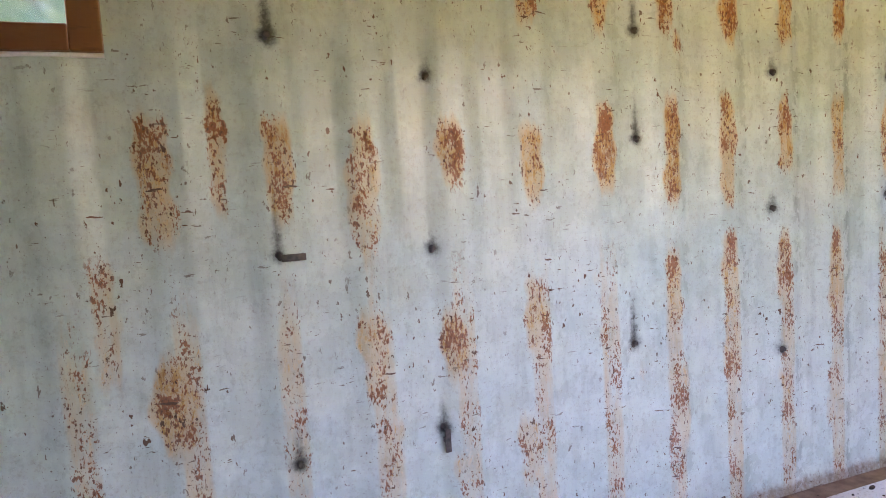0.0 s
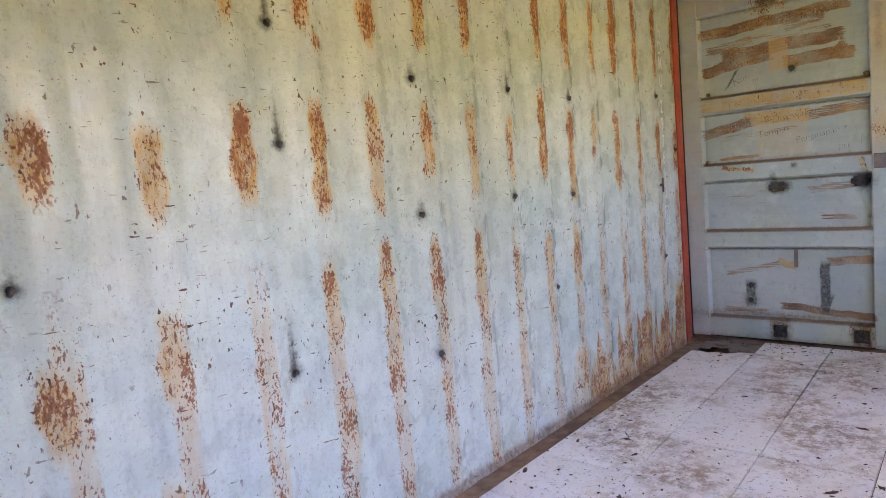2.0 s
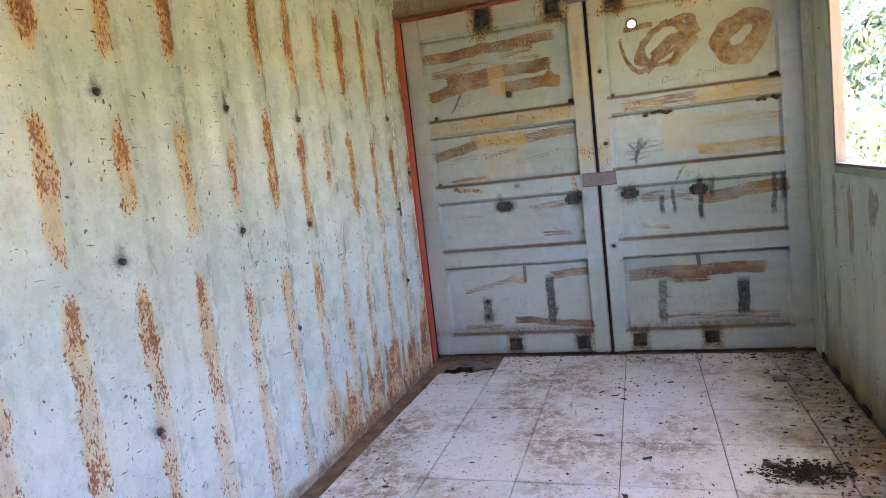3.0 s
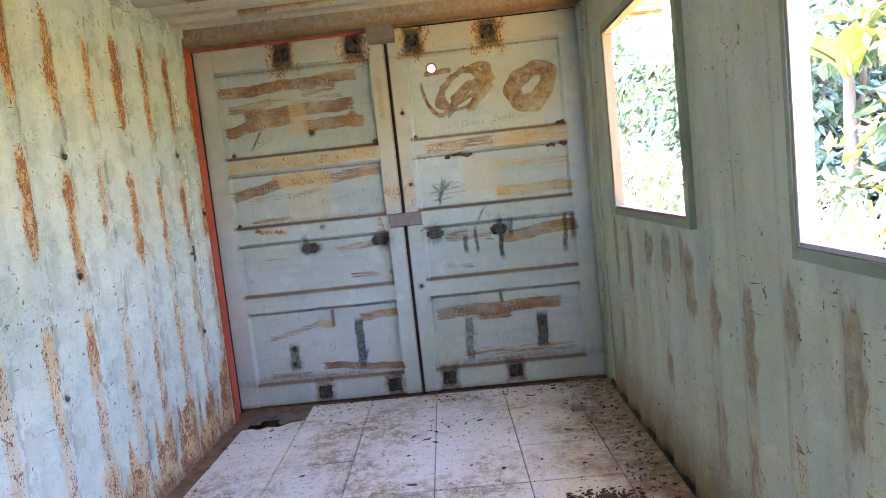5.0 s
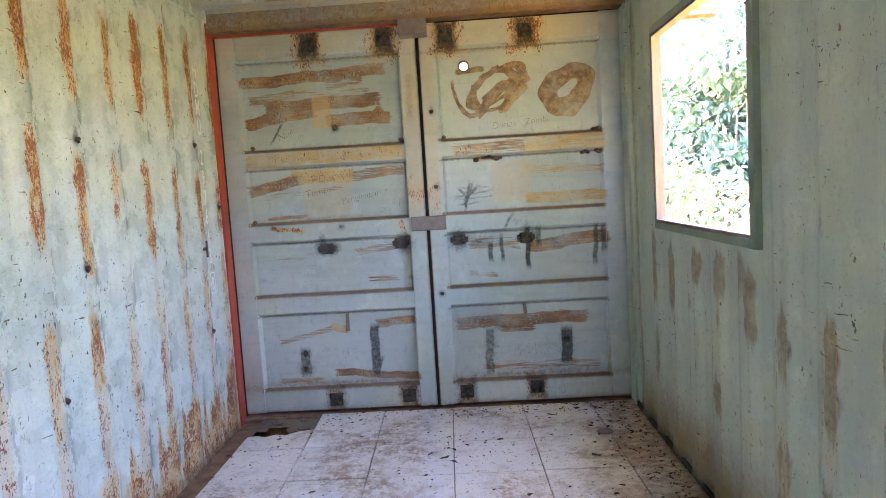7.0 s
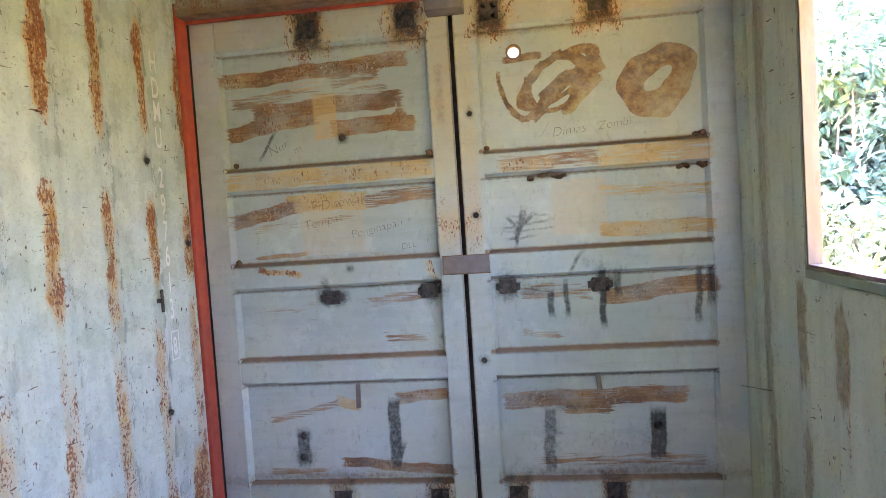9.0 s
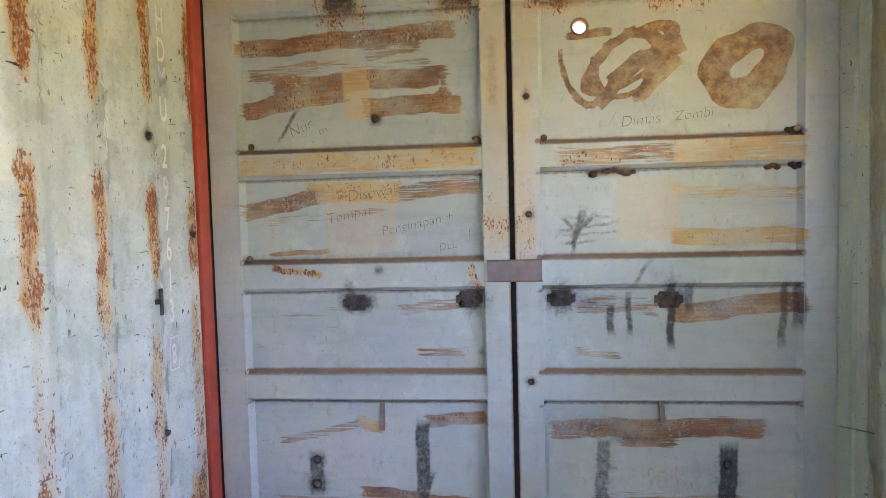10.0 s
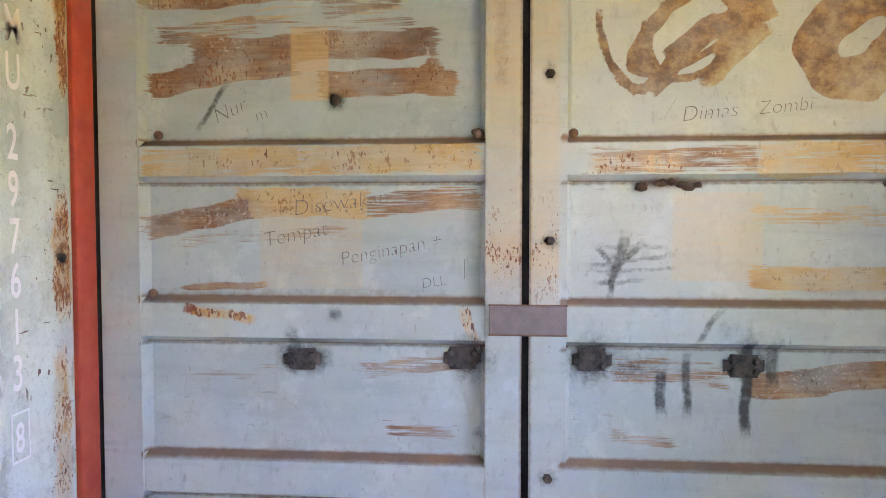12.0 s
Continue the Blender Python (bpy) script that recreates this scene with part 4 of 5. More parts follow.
# ---- floor ----
floor = lattice("floor", span(LONG, -0.02, 0.5, -0.37, -0.33, -0.26, -0.2), span(-1.175, 1.062, 0.5, 0.8, 0.86, 0.98, 1.04), lambda x, y: np.stack([x, y, np.full(len(x), -0.0125)], 1), no_wear, M_BARE, None,
                lambda x, y: ((x > -0.37) & (x < -0.2) & (y > 0.86) & (y < 0.98)) | ((x > -0.33) & (x < -0.26) & (y > 0.8) & (y < 1.04)))
# black sheet stands in for the shade below the hole
part("underfloor", box(LONG, -1.2, -0.16, 0.12, 1.2, -0.142, 0), M_DARK, floor, "black sheet below the deck that keeps the hole dark")
tagged(floor, "dirty square floor tiles over a dark plywood deck", "floor", kind="structure")
def tile_paint():
    n = Nodes("dirty_cream_floor_tile")
    n.pos = n.add("ShaderNodeNewGeometry").outputs["Position"]
    big, mid, fine = n.noise(1.7, 4), n.noise(11, 6, 0.7), n.noise(90, 5, 0.7)
    scr = n.noise(34, 8, 0.8, (1, 0.7, 1), (4, 4, 0))
    col = n.mix(n.rand(), (0.75, 0.72, 0.68), (0.83, 0.81, 0.78))
    col = n.mix(n.step(mid, 0.42, 0.66, 0, 0.75), col, (0.8, 0.8, 0.79))
    stain = n.op('MULTIPLY', n.step(big, 0.42, 0.62), n.step(n.noise(16, 8, 0.8), 0.42, 0.58, 0.1, 1))
    col = n.mix(n.op('MULTIPLY', stain, 0.95), col, n.mix(fine, (0.24, 0.15, 0.085), (0.42, 0.3, 0.19)))
    col = n.mix(n.step(scr, 0.55, 0.63, 0, 0.7), col, (0.38, 0.28, 0.18))
    col = n.mix(n.step(n.noise(42, 5, 0.65), 0.61, 0.66, 0, 0.9), col, (0.13, 0.08, 0.05))
    col = n.mix(n.step(fine, 0.58, 0.7, 0, 0.6), col, (0.24, 0.19, 0.14))
    # earth washed in along the wall with the openings
    side = n.op('MULTIPLY', n.add("ShaderNodeSeparateXYZ", Vector=n.pos).outputs["Y"], -1.0)
    mud = n.step(n.op('ADD', side, n.op('MULTIPLY', n.op('SUBTRACT', n.noise(3.2, 6, 0.7), 0.5), 1.1)), 0.72, 1.02)
    mud = n.op('MULTIPLY', mud, n.step(n.noise(22, 7, 0.75, (1, 0.6, 1), (1, 6, 0)), 0.36, 0.6, 0.25, 0.9))
    col = n.mix(mud, col, n.mix(n.step(mid, 0.35, 0.65), (0.17, 0.105, 0.06), (0.36, 0.22, 0.115)))
    return n.done(col, n.step(mid, 0.3, 0.7, 0.38, 0.7), 0.0, n.op('ADD', mid, n.op('MULTIPLY', fine, 0.4)), 0.0015)


M_TILE = tile_paint()
M_CRUMB = plain("dry_leaf_crumbs", (0.035, 0.025, 0.018), (0.12, 0.075, 0.045), 30, 0.9)
COLS = (1.056, 0.703, 0.318, -0.093, -0.51, -0.912, -1.172)   # joints along the room, at the doors
JOINTS = [-0.03, -0.167] + [-0.567 - 0.4 * k for k in range(14)]  # joints across it
SKEW = 0.028
r1 = random.Random(8)
plain_tiles = {}


def tile_mesh(key, deep, left, right):
    """A tile about its own middle; left and right: the far and near y of its two long edges."""
    if key not in plain_tiles:
        bm = box(-deep / 2, -0.5, -0.012, deep / 2, 0.5, 0.0, 0.0022, 1)
        for v in bm.verts:
            t = v.co.x / deep + 0.5
            lo, hi = right[1] + (right[0] - right[1]) * t, left[1] + (left[0] - left[1]) * t
            e = 0.5 - abs(v.co.y)
            v.co.y = hi - e if v.co.y > 0 else lo + e
        me = bpy.data.meshes.new("tile")
        bm.to_mesh(me)
        bm.free()
        me.materials.append(M_TILE)
        plain_tiles[key] = me
    return plain_tiles[key]


for i in range(6):
    for j in range(len(JOINTS) - 1):
        xa, xb = JOINTS[j], JOINTS[j + 1]
        if (i == 0 and j < 2) or xb < LONG:
            continue
        rim = [[COLS[k] + (0 if k in (0, 6) else SKEW * x) for x in (xa, xb)] for k in (i, i + 1)]
        mid = sum(rim[0] + rim[1]) / 4
        key = (i, j) if i in (0, 5) or j == 0 else (i, -1)
        tile = new("tile", tile_mesh(key, xa - xb - 0.004, [y - mid - 0.002 for y in rim[0]], [y - mid + 0.002 for y in rim[1]]))
        tile.matrix_world = pose((xa + xb) / 2, mid, r1.uniform(-0.0012, 0.0012), r1.uniform(-0.15, 0.15), r1.uniform(-0.15, 0.15), 0)
        tile.parent = floor
# the broken corner tile and what lies in the gap
bm = bmesh.new()
edge = [(-0.565, 0.69), (-0.29, 0.698), (-0.315, 0.78), (-0.365, 0.84), (-0.345, 0.9), (-0.38, 0.95), (-0.355, 1.0), (-0.37, 1.054), (-0.565, 1.054)]
f = bm.faces.new([bm.verts.new((x, y, -0.012)) for x, y in edge])
up = bmesh.ops.extrude_face_region(bm, geom=[f])
bmesh.ops.translate(bm, verts=[v for v in up["geom"] if isinstance(v, bmesh.types.BMVert)], vec=(0, 0, 0.012))
bmesh.ops.recalc_face_normals(bm, faces=bm.faces)
part("tile", bm, M_TILE, floor, "broken corner tile")
for x, y, s, a in ((-0.26, 0.83, 0.06, 12), (-0.14, 0.95, 0.05, 50), (-0.24, 0.77, 0.05, 80), (-0.1, 0.8, 0.035, 20)):
    bm = bmesh.new()
    bmesh.ops.create_cone(bm, cap_ends=True, segments=5, radius1=s, radius2=s * 0.9, depth=0.008)
    bmesh.ops.transform(bm, matrix=pose(x, y, -0.0075, 0, 0, a) @ Matrix.Diagonal((1, 0.6, 1, 1)), verts=bm.verts)
    tagged(part("tile_shard", bm, M_BARE), "dusty grey shard of broken tile on the deck", "shard", "shards in the broken corner")


def crumbs(name, count, seed, size, spread):
    """Flat dry flakes lying on the tiles."""
    r = random.Random(seed)
    verts, faces = [], []
    for _ in range(count):
        x, y = spread(r)
        s, a, k = r.uniform(*size), r.uniform(0, 6.28), len(verts)
        lift = r.uniform(0.001, 0.006)
        m = r.choice((5, 6, 7))
        for q in range(m):
            t = a + q * 6.283 / m
            rr = s * r.uniform(0.5, 1.1)
            px, py = math.cos(t) * rr, math.sin(t) * rr * 0.42
            verts.append((x + px * math.cos(a) - py * math.sin(a), y + px * math.sin(a) + py * math.cos(a), 0.0022 + lift * (q % 2)))
        verts.append((x, y, 0.004 + lift))
        faces += [(k + q, k + (q + 1) % m, k + m) for q in range(m)]
    me = bpy.data.meshes.new(name)
    me.from_pydata(verts, [], faces)
    return link_mesh(name, me, M_CRUMB)


NESTS = [(random.Random(40 + k).uniform(-4.6, -0.1), random.Random(90 + k).uniform(-1.1, 1.0)) for k in range(26)]


def anywhere(r):
    if r.random() < 0.4:
        return r.uniform(-4.8, -0.08), r.uniform(-1.1, 1.08)
    x, y = r.choice(NESTS)
    return min(-0.06, x + r.gauss(0, 0.17)), max(-1.1, min(1.06, y + r.gauss(0, 0.12)))


def edges(r):
    return r.uniform(-4.8, -0.05), -1.135 + abs(r.gauss(0, 0.13))


def by_doors(r):
    return -0.05 - abs(r.gauss(0, 0.12)), r.uniform(-1.1, 0.7)


for nm, cnt, sd, size, where in (("leaf_crumbs", 700, 1, (0.003, 0.014), anywhere), ("leaf_litter", 120, 5, (0.014, 0.036), anywhere), ("dirt_crumbs", 700, 2, (0.004, 0.02), edges), ("door_dirt", 100, 3, (0.004, 0.014), by_doors)):
    tagged(crumbs(nm, cnt, sd, size, where), "dark dry leaf and dirt crumbs scattered on the tiles", "debris", kind="stuff")


def pile(r):
    return -1.6 + r.gauss(0, 0.045), -0.81 + r.gauss(0, 0.075)


tagged(crumbs("leaf_heap", 480, 4, (0.005, 0.022), pile), "small heap of dark rotten leaves on the tiles", "leaf heap", kind="stuff")
bm = bmesh.new()
bmesh.ops.create_cone(bm, cap_ends=True, segments=14, radius1=0.045, radius2=0.035, depth=0.006, matrix=pose(-0.526, -0.905, 0.004))
tagged(part("flat_stone", bm, M_PLATE), "flat grey stone lying on the tiles", "stone")

# ---- windows ----
M_GLASS = Nodes("dusty_window_glass")
M_GLASS = M_GLASS.done(M_GLASS.mix(M_GLASS.noise(3, 4, 0.6, (0.3, 1, 4)), (0.7, 0.78, 0.76), (0.85, 0.9, 0.88)), 0.12, 0.0, None, Transmission_Weight=1.0, IOR=1.45)


def opening(name, hole, near, far, timber, label):
    """A cut opening in the right wall: steel border inside, timber lining through the wall."""
    x0, x1, z0, z1 = hole
    win = tagged(new(name), label, "window", kind="structure")
    yi, yo = -HALF + 0.006, -HALF - 0.002
    w = 0.032
    for x_a, x_b, z_a, z_b in ((x0 - near, x0, z0 - w, z1 + w), (x1, x1 + far, z0 - w, z1 + w), (x0, x1, z0 - w, z0), (x0, x1, z1, z1 + w)):
        part("window_frame", box(x_a, yo - 0.035, z_a, x_b, yi, z_b, 0.003), M_FRAME, win, "dark green painted steel border")
    d0, d1 = -HALF - 0.043, -HALF + 0.003
    for x_a, x_b, z_a, z_b in ((x0 + 0.001, x0 + 0.014, z0, z1), (x1 - 0.014, x1 - 0.001, z0, z1), (x0 + 0.014, x1 - 0.014, z0 + 0.001, z0 + 0.014), (x0 + 0.014, x1 - 0.014, z1 - 0.014, z1 - 0.001)):
        part("lining", box(x_a, d0, z_a, x_b, d1, z_b, 0.002), timber, win, "weathered pale lining board")
    return win


opening("window_1", W1, 0.036, 0.008, M_REVEAL, "open unglazed window cut through the steel wall")
opening("window_2", W2, 0.04, 0.024, M_REVEAL_COOL, "open unglazed window with a weathered pale lining")
x0, x1, z0, z1 = LW
window_3 = tagged(new("window_3"), "glazed window in a brown varnished timber frame", "window", kind="structure")
for x_a, x_b, z_a, z_b in ((x0 - 0.075, x0, z0 - 0.066, z1 + 0.07), (x1, x1 + 0.075, z0 - 0.066, z1 + 0.07), (x0, x1, z0 - 0.066, z0), (x0, x1, z1, z1 + 0.07)):
    part("window_frame", box(x_a, HALF - 0.02, z_a, x_b, HALF + 0.06, z_b, 0.004), M_BROWN, window_3)
pane = part("pane", box(x0 + 0.001, HALF + 0.026, z0 + 0.001, x1 - 0.001, HALF + 0.031, z1 - 0.001, 0), M_GLASS, window_3, "dusty glass pane")
pane.visible_shadow = False
part("caulk", box(x0 - 0.075, HALF - 0.004, z0 - 0.078, x1 + 0.075, HALF + 0.012, z0 - 0.067, 0.003), M_WHITE, window_3, "ragged white caulk line")

awning = lattice("awning_sheet", span(-1.85, -0.6, 0.02), span(-1.5, -1.262, 0.02),
                 lambda x, y: np.stack([x, y, 2.115 + 0.1 * (y + 1.262) + 0.008 * np.sin(x * 82)], 1),
                 lambda co: {"rust": 0.7 * np.clip(1 - (-0.6 - co[:, 0]) / 0.1, 0, 1) + 0.1}, M_ROOF)
for x_a, x_b in ((-0.6, -0.575), (-1.24, -1.21), (-1.875, -1.85)):
    part("batten", box(x_a, -1.5, 2.066, x_b, -1.262, 2.085, 0.003), M_RUSTY, awning, "rust-brown batten under the sheet")
tagged(awning, "rusty corrugated sheet awning fixed over the window outside", "awning")

# ---- outside ----
def leaf_paint(name, a, b, c):
    n = Nodes(name)
    col = n.ramp(n.island(), (0.0, a), (0.55, b), (1.0, c))
    col = n.mix(n.step(n.noise(6, 4), 0.4, 0.7, 0, 0.4), col, tuple(x * 0.6 for x in a))
    return n.done(col, 0.45)


M_LEAF = leaf_paint("broad_green_leaf", (0.09, 0.19, 0.135), (0.19, 0.31, 0.23), (0.34, 0.43, 0.33))
# yellow chosen for the warm light these leaves throw on the left wall
M_BOUNCE = leaf_paint("yellow_bounce_leaf", (0.22, 0.22, 0.04), (0.34, 0.31, 0.07), (0.46, 0.41, 0.13))
M_BLADE = leaf_paint("strap_leaf", (0.13, 0.19, 0.08), (0.25, 0.31, 0.16), (0.42, 0.44, 0.28))
M_FRESH = leaf_paint("fresh_green_leaf", (0.12, 0.2, 0.1), (0.24, 0.32, 0.18), (0.42, 0.46, 0.3))
M_STEM = plain("pale_dry_stem", (0.3, 0.27, 0.21), (0.46, 0.42, 0.35), 12, 0.8, 0, 0.004, (1, 1, 0.2))
M_BARK = plain("grey_brown_bark", (0.14, 0.11, 0.08), (0.25, 0.21, 0.16), 9, 0.9, 0, 0.01, (1, 1, 0.2))
M_BANANA = leaf_paint("banana_leaf", (0.2, 0.28, 0.09), (0.26, 0.34, 0.12), (0.32, 0.4, 0.17))


def grass_paint():
    n = Nodes("grassy_soil")
    a, b = n.noise(0.6, 5), n.noise(14, 6, 0.7)
    # saturated orange so that its bounce warms the upper walls and ceiling
    col = n.mix(n.step(a, 0.35, 0.65), (0.29, 0.2, 0.012), (0.37, 0.245, 0.022))
    return n.done(n.mix(n.step(b, 0.4, 0.7), col, (0.21, 0.18, 0.016)), 0.9, 0.0, b, 0.03)


def hill(x, y):
    t = np.clip((-y - 3.6) / 14.0, 0, 1)
    return -0.45 + 3.8 * t * t * (3 - 2 * t) * np.clip((x - 1) / 4, 0, 1) + 0.12 * np.sin(x * 0.9) * np.cos(y * 0.7) * (np.abs(y) > 2.5) + 0.9 * np.clip((-y - 12) / 60, 0, 1)


steps = [-900, -300, -120, -60, -40] + list(np.arange(-30, 30.1, 0.75)) + [40, 60, 120, 300, 900]
ground = lattice("ground", steps, steps, lambda x, y: np.stack([x, y, hill(x, y)], 1), no_wear, grass_paint())
tagged(ground, "grassy soil rising to a wooded bank", "ground", kind="structure")

rng = np.random.default_rng(11)


def leaf_cloud(centres, radii, count, size, slim, droop=0.3):
    """Vertices and faces of many folded leaves spread through round clumps."""
    k = rng.integers(0, len(centres), count)
    way = rng.normal(size=(count, 3))
    way /= np.linalg.norm(way, axis=1)[:, None]
    p = centres[k] + way * (radii[k] * rng.uniform(0.35, 1.05, count) ** 0.6)[:, None] * np.array([1, 1, 0.75])
    d = rng.normal(size=(count, 3)) + way * 0.6
    d[:, 2] -= droop
    d /= np.linalg.norm(d, axis=1)[:, None]
    s = np.cross(d, rng.normal(size=(count, 3)) * 0.5 + np.array([0, 0, 1]))
    s /= np.linalg.norm(s, axis=1)[:, None]
    n = np.cross(s, d)
    L = (size * rng.uniform(0.6, 1.3, count))[:, None]
    W = L * slim
    v = np.stack([p, p + d * L * 0.45 + s * W - n * L * 0.08, p + d * L * 0.5 + n * L * 0.03, p + d * L * 0.45 - s * W - n * L * 0.08, p + d * L - n * L * 0.15], 1).reshape(-1, 3)
    b = np.arange(count)[:, None] * 5
    f = np.concatenate([b + [0, 1, 2], b + [0, 2, 3], b + [1, 4, 2], b + [2, 4, 3]], 0)
    return v, f


def tree(name, x, y, height, spread, leaves, size, material, label, category, low=0.3, slim=0.3):
    z = float(hill(np.array([x]), np.array([y]))[0])
    ob = tagged(new(name), label, category)
    ob.location = (x, y, z)
    bm = bmesh.new()
    centres, radii = [], []

    def limb(p, q, r0, r1):
        a, b = Vector(p), Vector(q)
        m = Matrix.Translation((a + b) / 2) @ (b - a).to_track_quat('Z', 'Y').to_matrix().to_4x4()
        bmesh.ops.create_cone(bm, cap_ends=True, segments=7, radius1=r0, radius2=r1, depth=(b - a).length * 1.04, matrix=m)
    base, r = Vector((0, 0, -0.1)), 0.03 + 0.012 * height
    for i in range(4):
        nxt = Vector((rng.normal() * 0.08 * height * 0.4, rng.normal() * 0.08 * height * 0.4, height * (i + 1) / 4.6))
        limb(base, nxt, r, r * 0.72)
        for _ in range(3 if nxt.z > low * height else 0):
            a = rng.uniform(0, 6.283)
            tip = nxt + Vector((math.cos(a) * spread * rng.uniform(0.5, 1), math.sin(a) * spread * rng.uniform(0.5, 1), height * rng.uniform(0.02, 0.22)))
            limb(nxt, tip, r * 0.4, r * 0.12)
            centres.append(tip), radii.append(spread * rng.uniform(0.28, 0.5))
            centres.append(nxt.lerp(tip, 0.55)), radii.append(spread * rng.uniform(0.22, 0.4))
        base, r = nxt, r * 0.72
    centres.append(base), radii.append(spread * 0.4)
    part("trunk", bm, M_BARK, ob, "", True)
    v, f = leaf_cloud(np.array([tuple(c) for c in centres]), np.array(radii), leaves, size, slim)
    me = bpy.data.meshes.new("crown")
    me.from_pydata(v.tolist(), [], f.tolist())
    link_mesh("crown", me, material, ob)
    return ob


for x, y, h, s, k in ((3.2, -5.4, 3.8, 1.6, 0.2), (5.6, -6.2, 4.6, 1.8, 0.2), (8.5, -5.0, 4.6, 1.8, 0.2), (3.4, -9.6, 5.0, 2.2, 0.24), (7.6, -9.5, 5.2, 2.2, 0.24), (12.0, -8.0, 6.0, 2.4, 0.24),
                      (11.0, -5.4, 5.8, 2.1, 0.22), (14.5, -5.0, 6.6, 2.3, 0.24), (18.0, -6.4, 8.0, 2.8, 0.28), (22.0, -5.6, 9.0, 3.2, 0.3), (6.2, -4.5, 3.4, 1.4, 0.18),
                      # the first four here are unseen, added to keep light off the right door
                      (-6.8, -4.6, 6.6, 2.1, 0.26), (-9.5, -5.0, 7.6, 2.4, 0.28), (-13.0, -5.4, 9.0, 2.8, 0.3), (-17.0, -5.6, 10.0, 3.2, 0.34), (-5.4, 4.2, 3.8, 1.8, 0.22), (-8.0, 4.6, 4.2, 1.8, 0.22)):
    tree("broadleaf_tree", x, y, h, s, 7600, k, M_LEAF, "leafy green tree, in view on the bank or added unseen to block light", "tree", 0.1, 0.27)
# right-hand shrubs up to x 1.4 are unseen, added to block and warm light
for x, y, h, s in ((-4.4, -5.0, 2.9, 1.3), (-2.4, -5.2, 3.0, 1.3), (-0.4, -5.0, 2.9, 1.3), (1.4, -5.4, 3.1, 1.4), (-3.4, -3.9, 1.4, 0.9), (-1.4, -3.8, 1.4, 0.9), (0.6, -3.9, 1.5, 0.9), (2.4, -3.7, 1.5, 0.8), (3.8, -3.4, 1.6, 0.8), (5.6, -3.7, 1.8, 0.9), (7.6, -3.3, 1.9, 0.9), (10.0, -3.2, 2.0, 1.0), (-5.6, 2.9, 2.0, 0.9), (-4.7, 3.2, 2.1, 0.9), (-6.8, 3.1, 2.0, 0.9)):
    tree("sunlit_shrub", x, y, h, s, 4200 if h > 2.5 else 1900, 0.16, M_FRESH if x > 1.8 else M_BOUNCE, "pale shrub, in view before the trees or added unseen to shape light", "shrub", 0.1, 0.22)


def sapling(x, y, height, lean, seed):
    """A slender bare stem with a few arching branches."""
    r = random.Random(seed)
    z = float(hill(np.array([x]), np.array([y]))[0])
    bm = bmesh.new()

    def rod(points, r0):
        for i, (a, b) in enumerate(zip(points, points[1:])):
            m = Matrix.Translation((a + b) / 2) @ (b - a).to_track_quat('Z', 'Y').to_matrix().to_4x4()
            k = len(points)
            bmesh.ops.create_cone(bm, cap_ends=True, segments=6, radius1=r0 * (1 - i / k), radius2=r0 * (1 - (i + 1) / k) + 0.002, depth=(b - a).length * 1.06, matrix=m)
    stem = [Vector((lean * (i / 9) ** 2 + 0.03 * math.sin(i * 1.9 + seed), 0.03 * math.cos(i * 1.3), height * i / 9)) for i in range(10)]
    rod(stem, 0.035)
    for i in (4, 5, 6, 7, 8):
        a, L = r.uniform(-0.7, 0.7) + (math.pi if r.random() < 0.5 else 0), r.uniform(0.7, 1.5)
        rod([stem[i] + Vector((math.cos(a) * L * t, math.sin(a) * L * t, L * (0.75 * t - 0.85 * t * t))) for t in (0, 0.15, 0.3, 0.45, 0.6, 0.75, 0.9, 1.0)], 0.016)
    ob = part("bare_sapling", bm, M_STEM, None, "", True)
    ob.location = (x, y, z)
    return tagged(ob, "slender pale bare sapling with arching twigs", "sapling", "saplings before the trees")


for x, y, h, lean, k in ((5.6, -4.25, 4.0, 0.2, 1), (6.3, -4.3, 3.8, -0.3, 2), (4.6, -4.3, 3.5, 0.35, 3), (7.6, -4.4, 4.2, 0.3, 4)):
    sapling(x, y, h, lean, k)


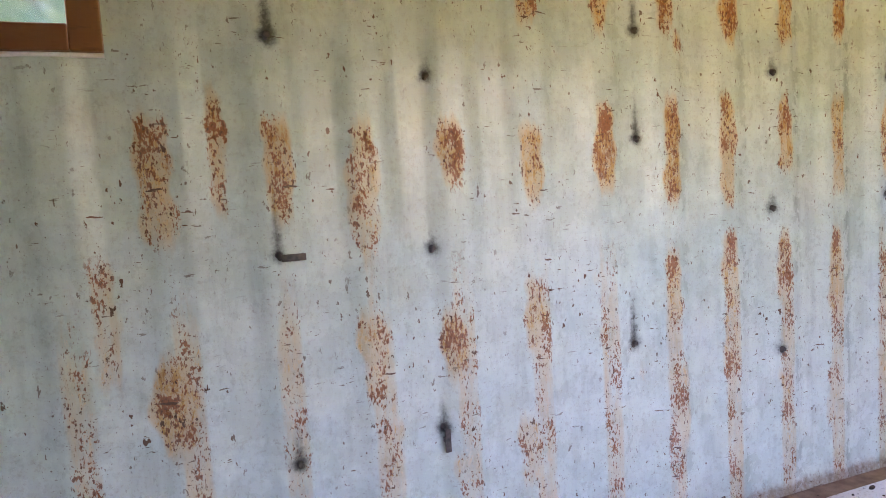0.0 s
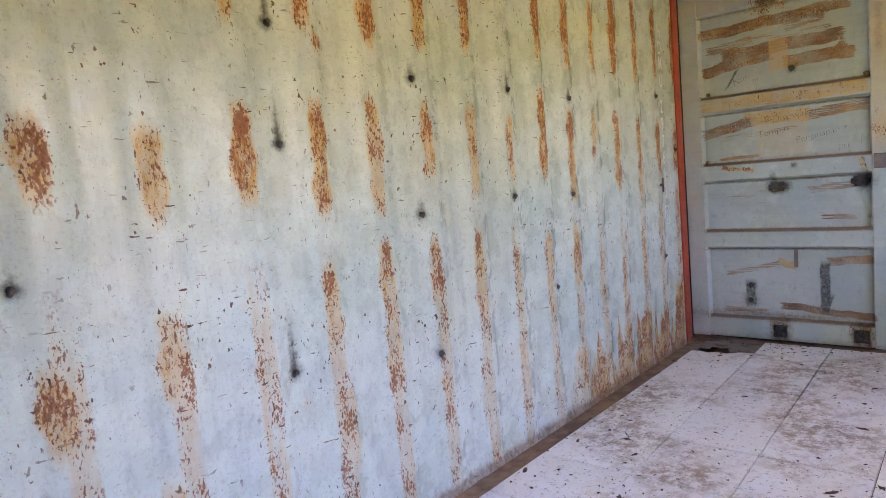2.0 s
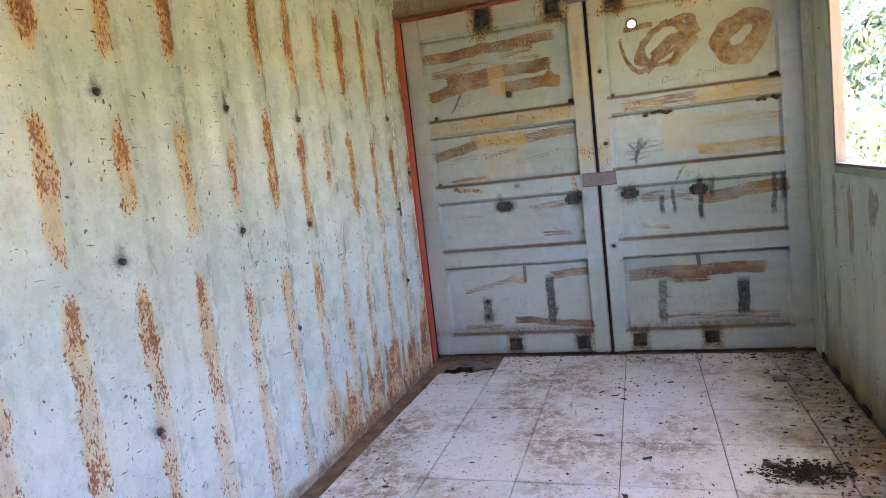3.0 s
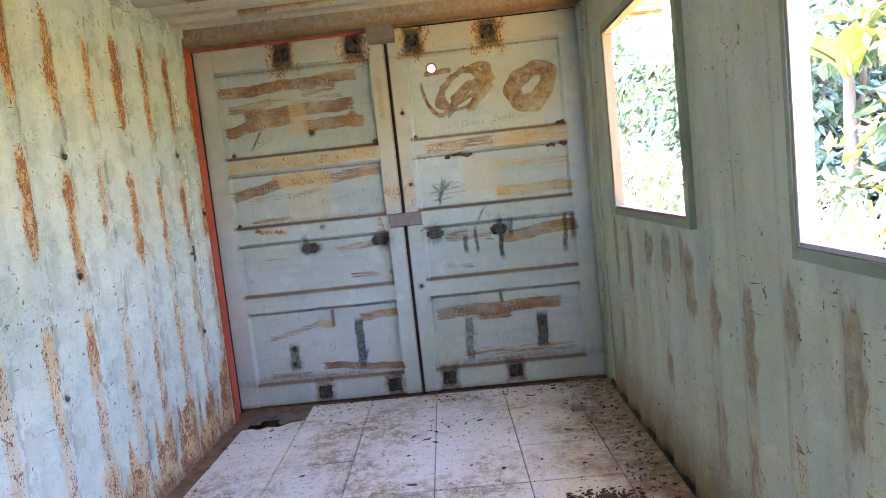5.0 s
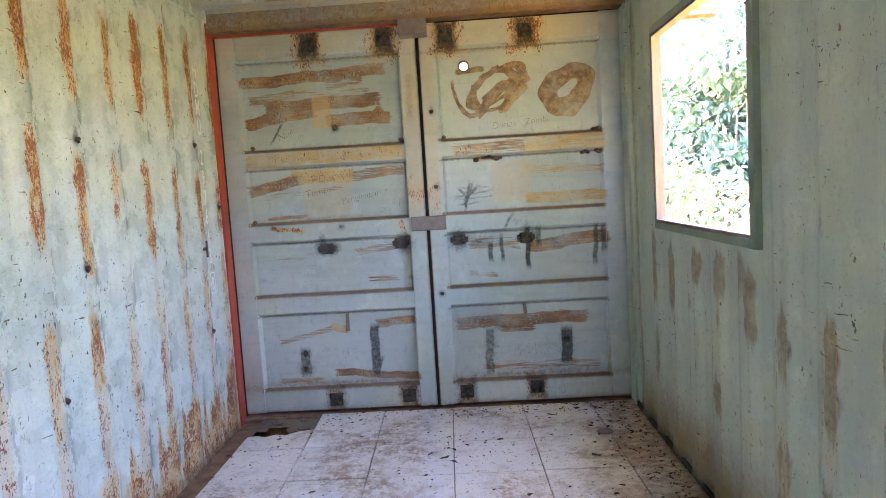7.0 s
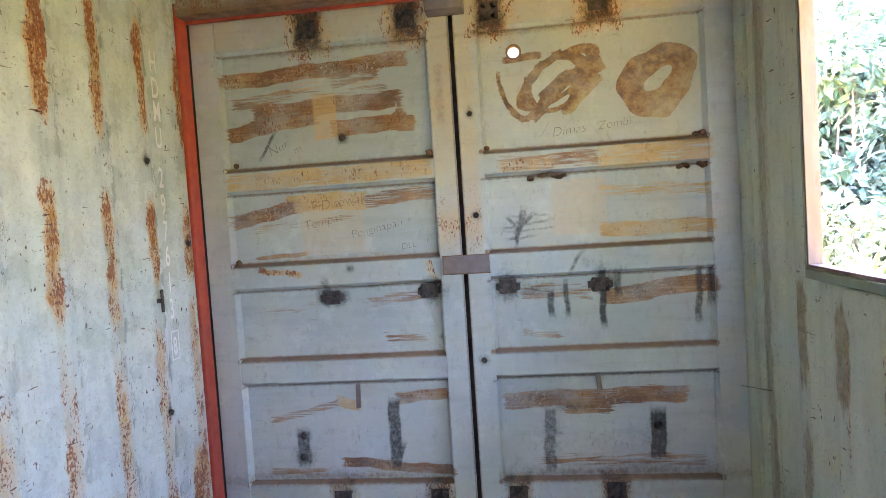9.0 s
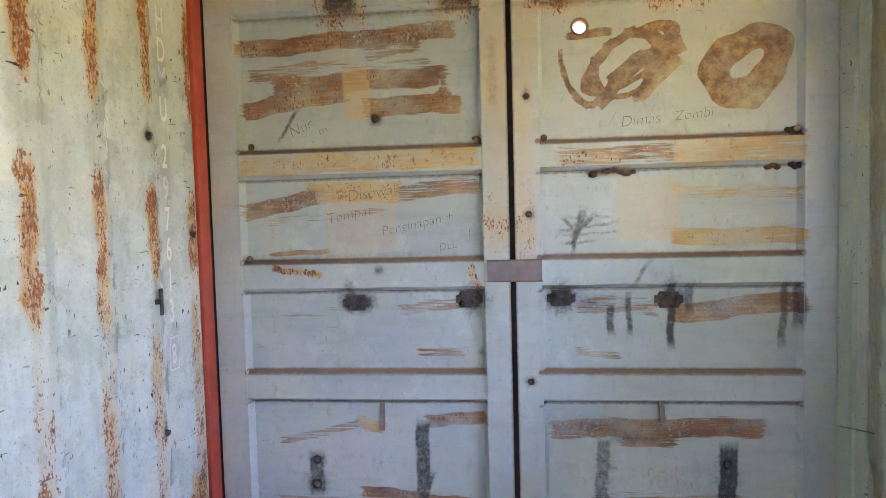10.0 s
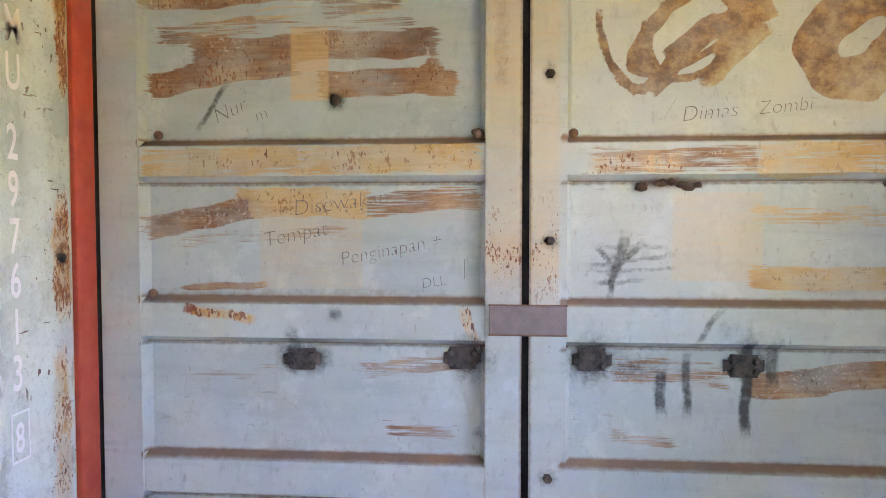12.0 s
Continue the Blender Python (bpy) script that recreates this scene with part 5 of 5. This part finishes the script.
def blades(name, count, area, length, width, material, seed):
    """Arching strap leaves growing from the ground."""
    g = np.random.default_rng(seed)
    x, y = g.uniform(area[0], area[1], count), g.uniform(area[2], area[3], count)
    z = hill(x, y)
    a, L = g.uniform(0, 6.283, count), g.uniform(*length, count)
    lean = g.uniform(0.2, 0.75, count)
    rows = []
    for t in np.linspace(0, 1, 6):
        out = lean * L * t ** 1.6
        up = L * (t - 0.45 * lean * t ** 2.6)
        w = width * L * np.sin(math.pi * (0.12 + 0.88 * (1 - t) * 0.9)) * 0.5 + 0.001
        for sgn in (-1, 1):
            rows.append(np.stack([x + np.cos(a) * out - np.sin(a) * w * sgn, y + np.sin(a) * out + np.cos(a) * w * sgn, z + up], 1))
    v = np.stack(rows, 1).reshape(-1, 3)
    b = np.arange(count)[:, None] * 12
    f = np.concatenate([b + [2 * i, 2 * i + 1, 2 * i + 3, 2 * i + 2] for i in range(5)], 0)
    me = bpy.data.meshes.new(name)
    me.from_pydata(v.tolist(), [], f.tolist())
    return link_mesh(name, me, material)


tagged(blades("strap_grass", 4300, (-1, 14, -3.6, -2.0), (0.7, 1.7), 0.035, M_BLADE, 3), "tall arching strap-leaved grass in the sun", "grass", kind="stuff")
tagged(blades("bank_grass", 6000, (0, 22, -8, -3.4), (0.5, 1.2), 0.03, M_BLADE, 4), "tall rough grass on the bank", "grass", kind="stuff")


def banana(x, y, height, seed):
    r = random.Random(seed)
    z = float(hill(np.array([x]), np.array([y]))[0])
    ob = tagged(new("banana_plant"), "young banana plant with broad yellow green leaves", "plant")
    ob.location = (x, y, z)
    bm = bmesh.new()
    bmesh.ops.create_cone(bm, cap_ends=True, segments=10, radius1=0.09, radius2=0.05, depth=height, matrix=pose(0, 0, height / 2 - 0.05))
    part("stem", bm, M_BARK, ob, "", True)
    for k in range(7):
        a, L, w = k * 0.9 + r.uniform(-0.2, 0.2), r.uniform(1.2, 1.6), r.uniform(0.13, 0.18)
        lean = r.uniform(0.4, 0.9)
        bm = bmesh.new()
        rows = []
        for i in range(13):
            t = i / 12
            c = Vector((math.cos(a) * lean * L * t ** 1.3, math.sin(a) * lean * L * t ** 1.3, height - 0.1 + L * (0.85 * t - 0.75 * lean * t * t)))
            side = Vector((-math.sin(a), math.cos(a), 0)) * w * max(0.03, math.sin(math.pi * min(1, 0.05 + t * 0.97)) ** 0.6)
            rows.append([bm.verts.new(c - side + Vector((0, 0, 0.05))), bm.verts.new(c), bm.verts.new(c + side + Vector((0, 0, 0.05)))])
        for p, q in zip(rows, rows[1:]):
            bm.faces.new((p[0], p[1], q[1], q[0]))
            bm.faces.new((p[1], p[2], q[2], q[1]))
        part("leaf", bm, M_BANANA, ob, "", True)
    return ob


banana(2.7, -4.3, 2.5, 1)
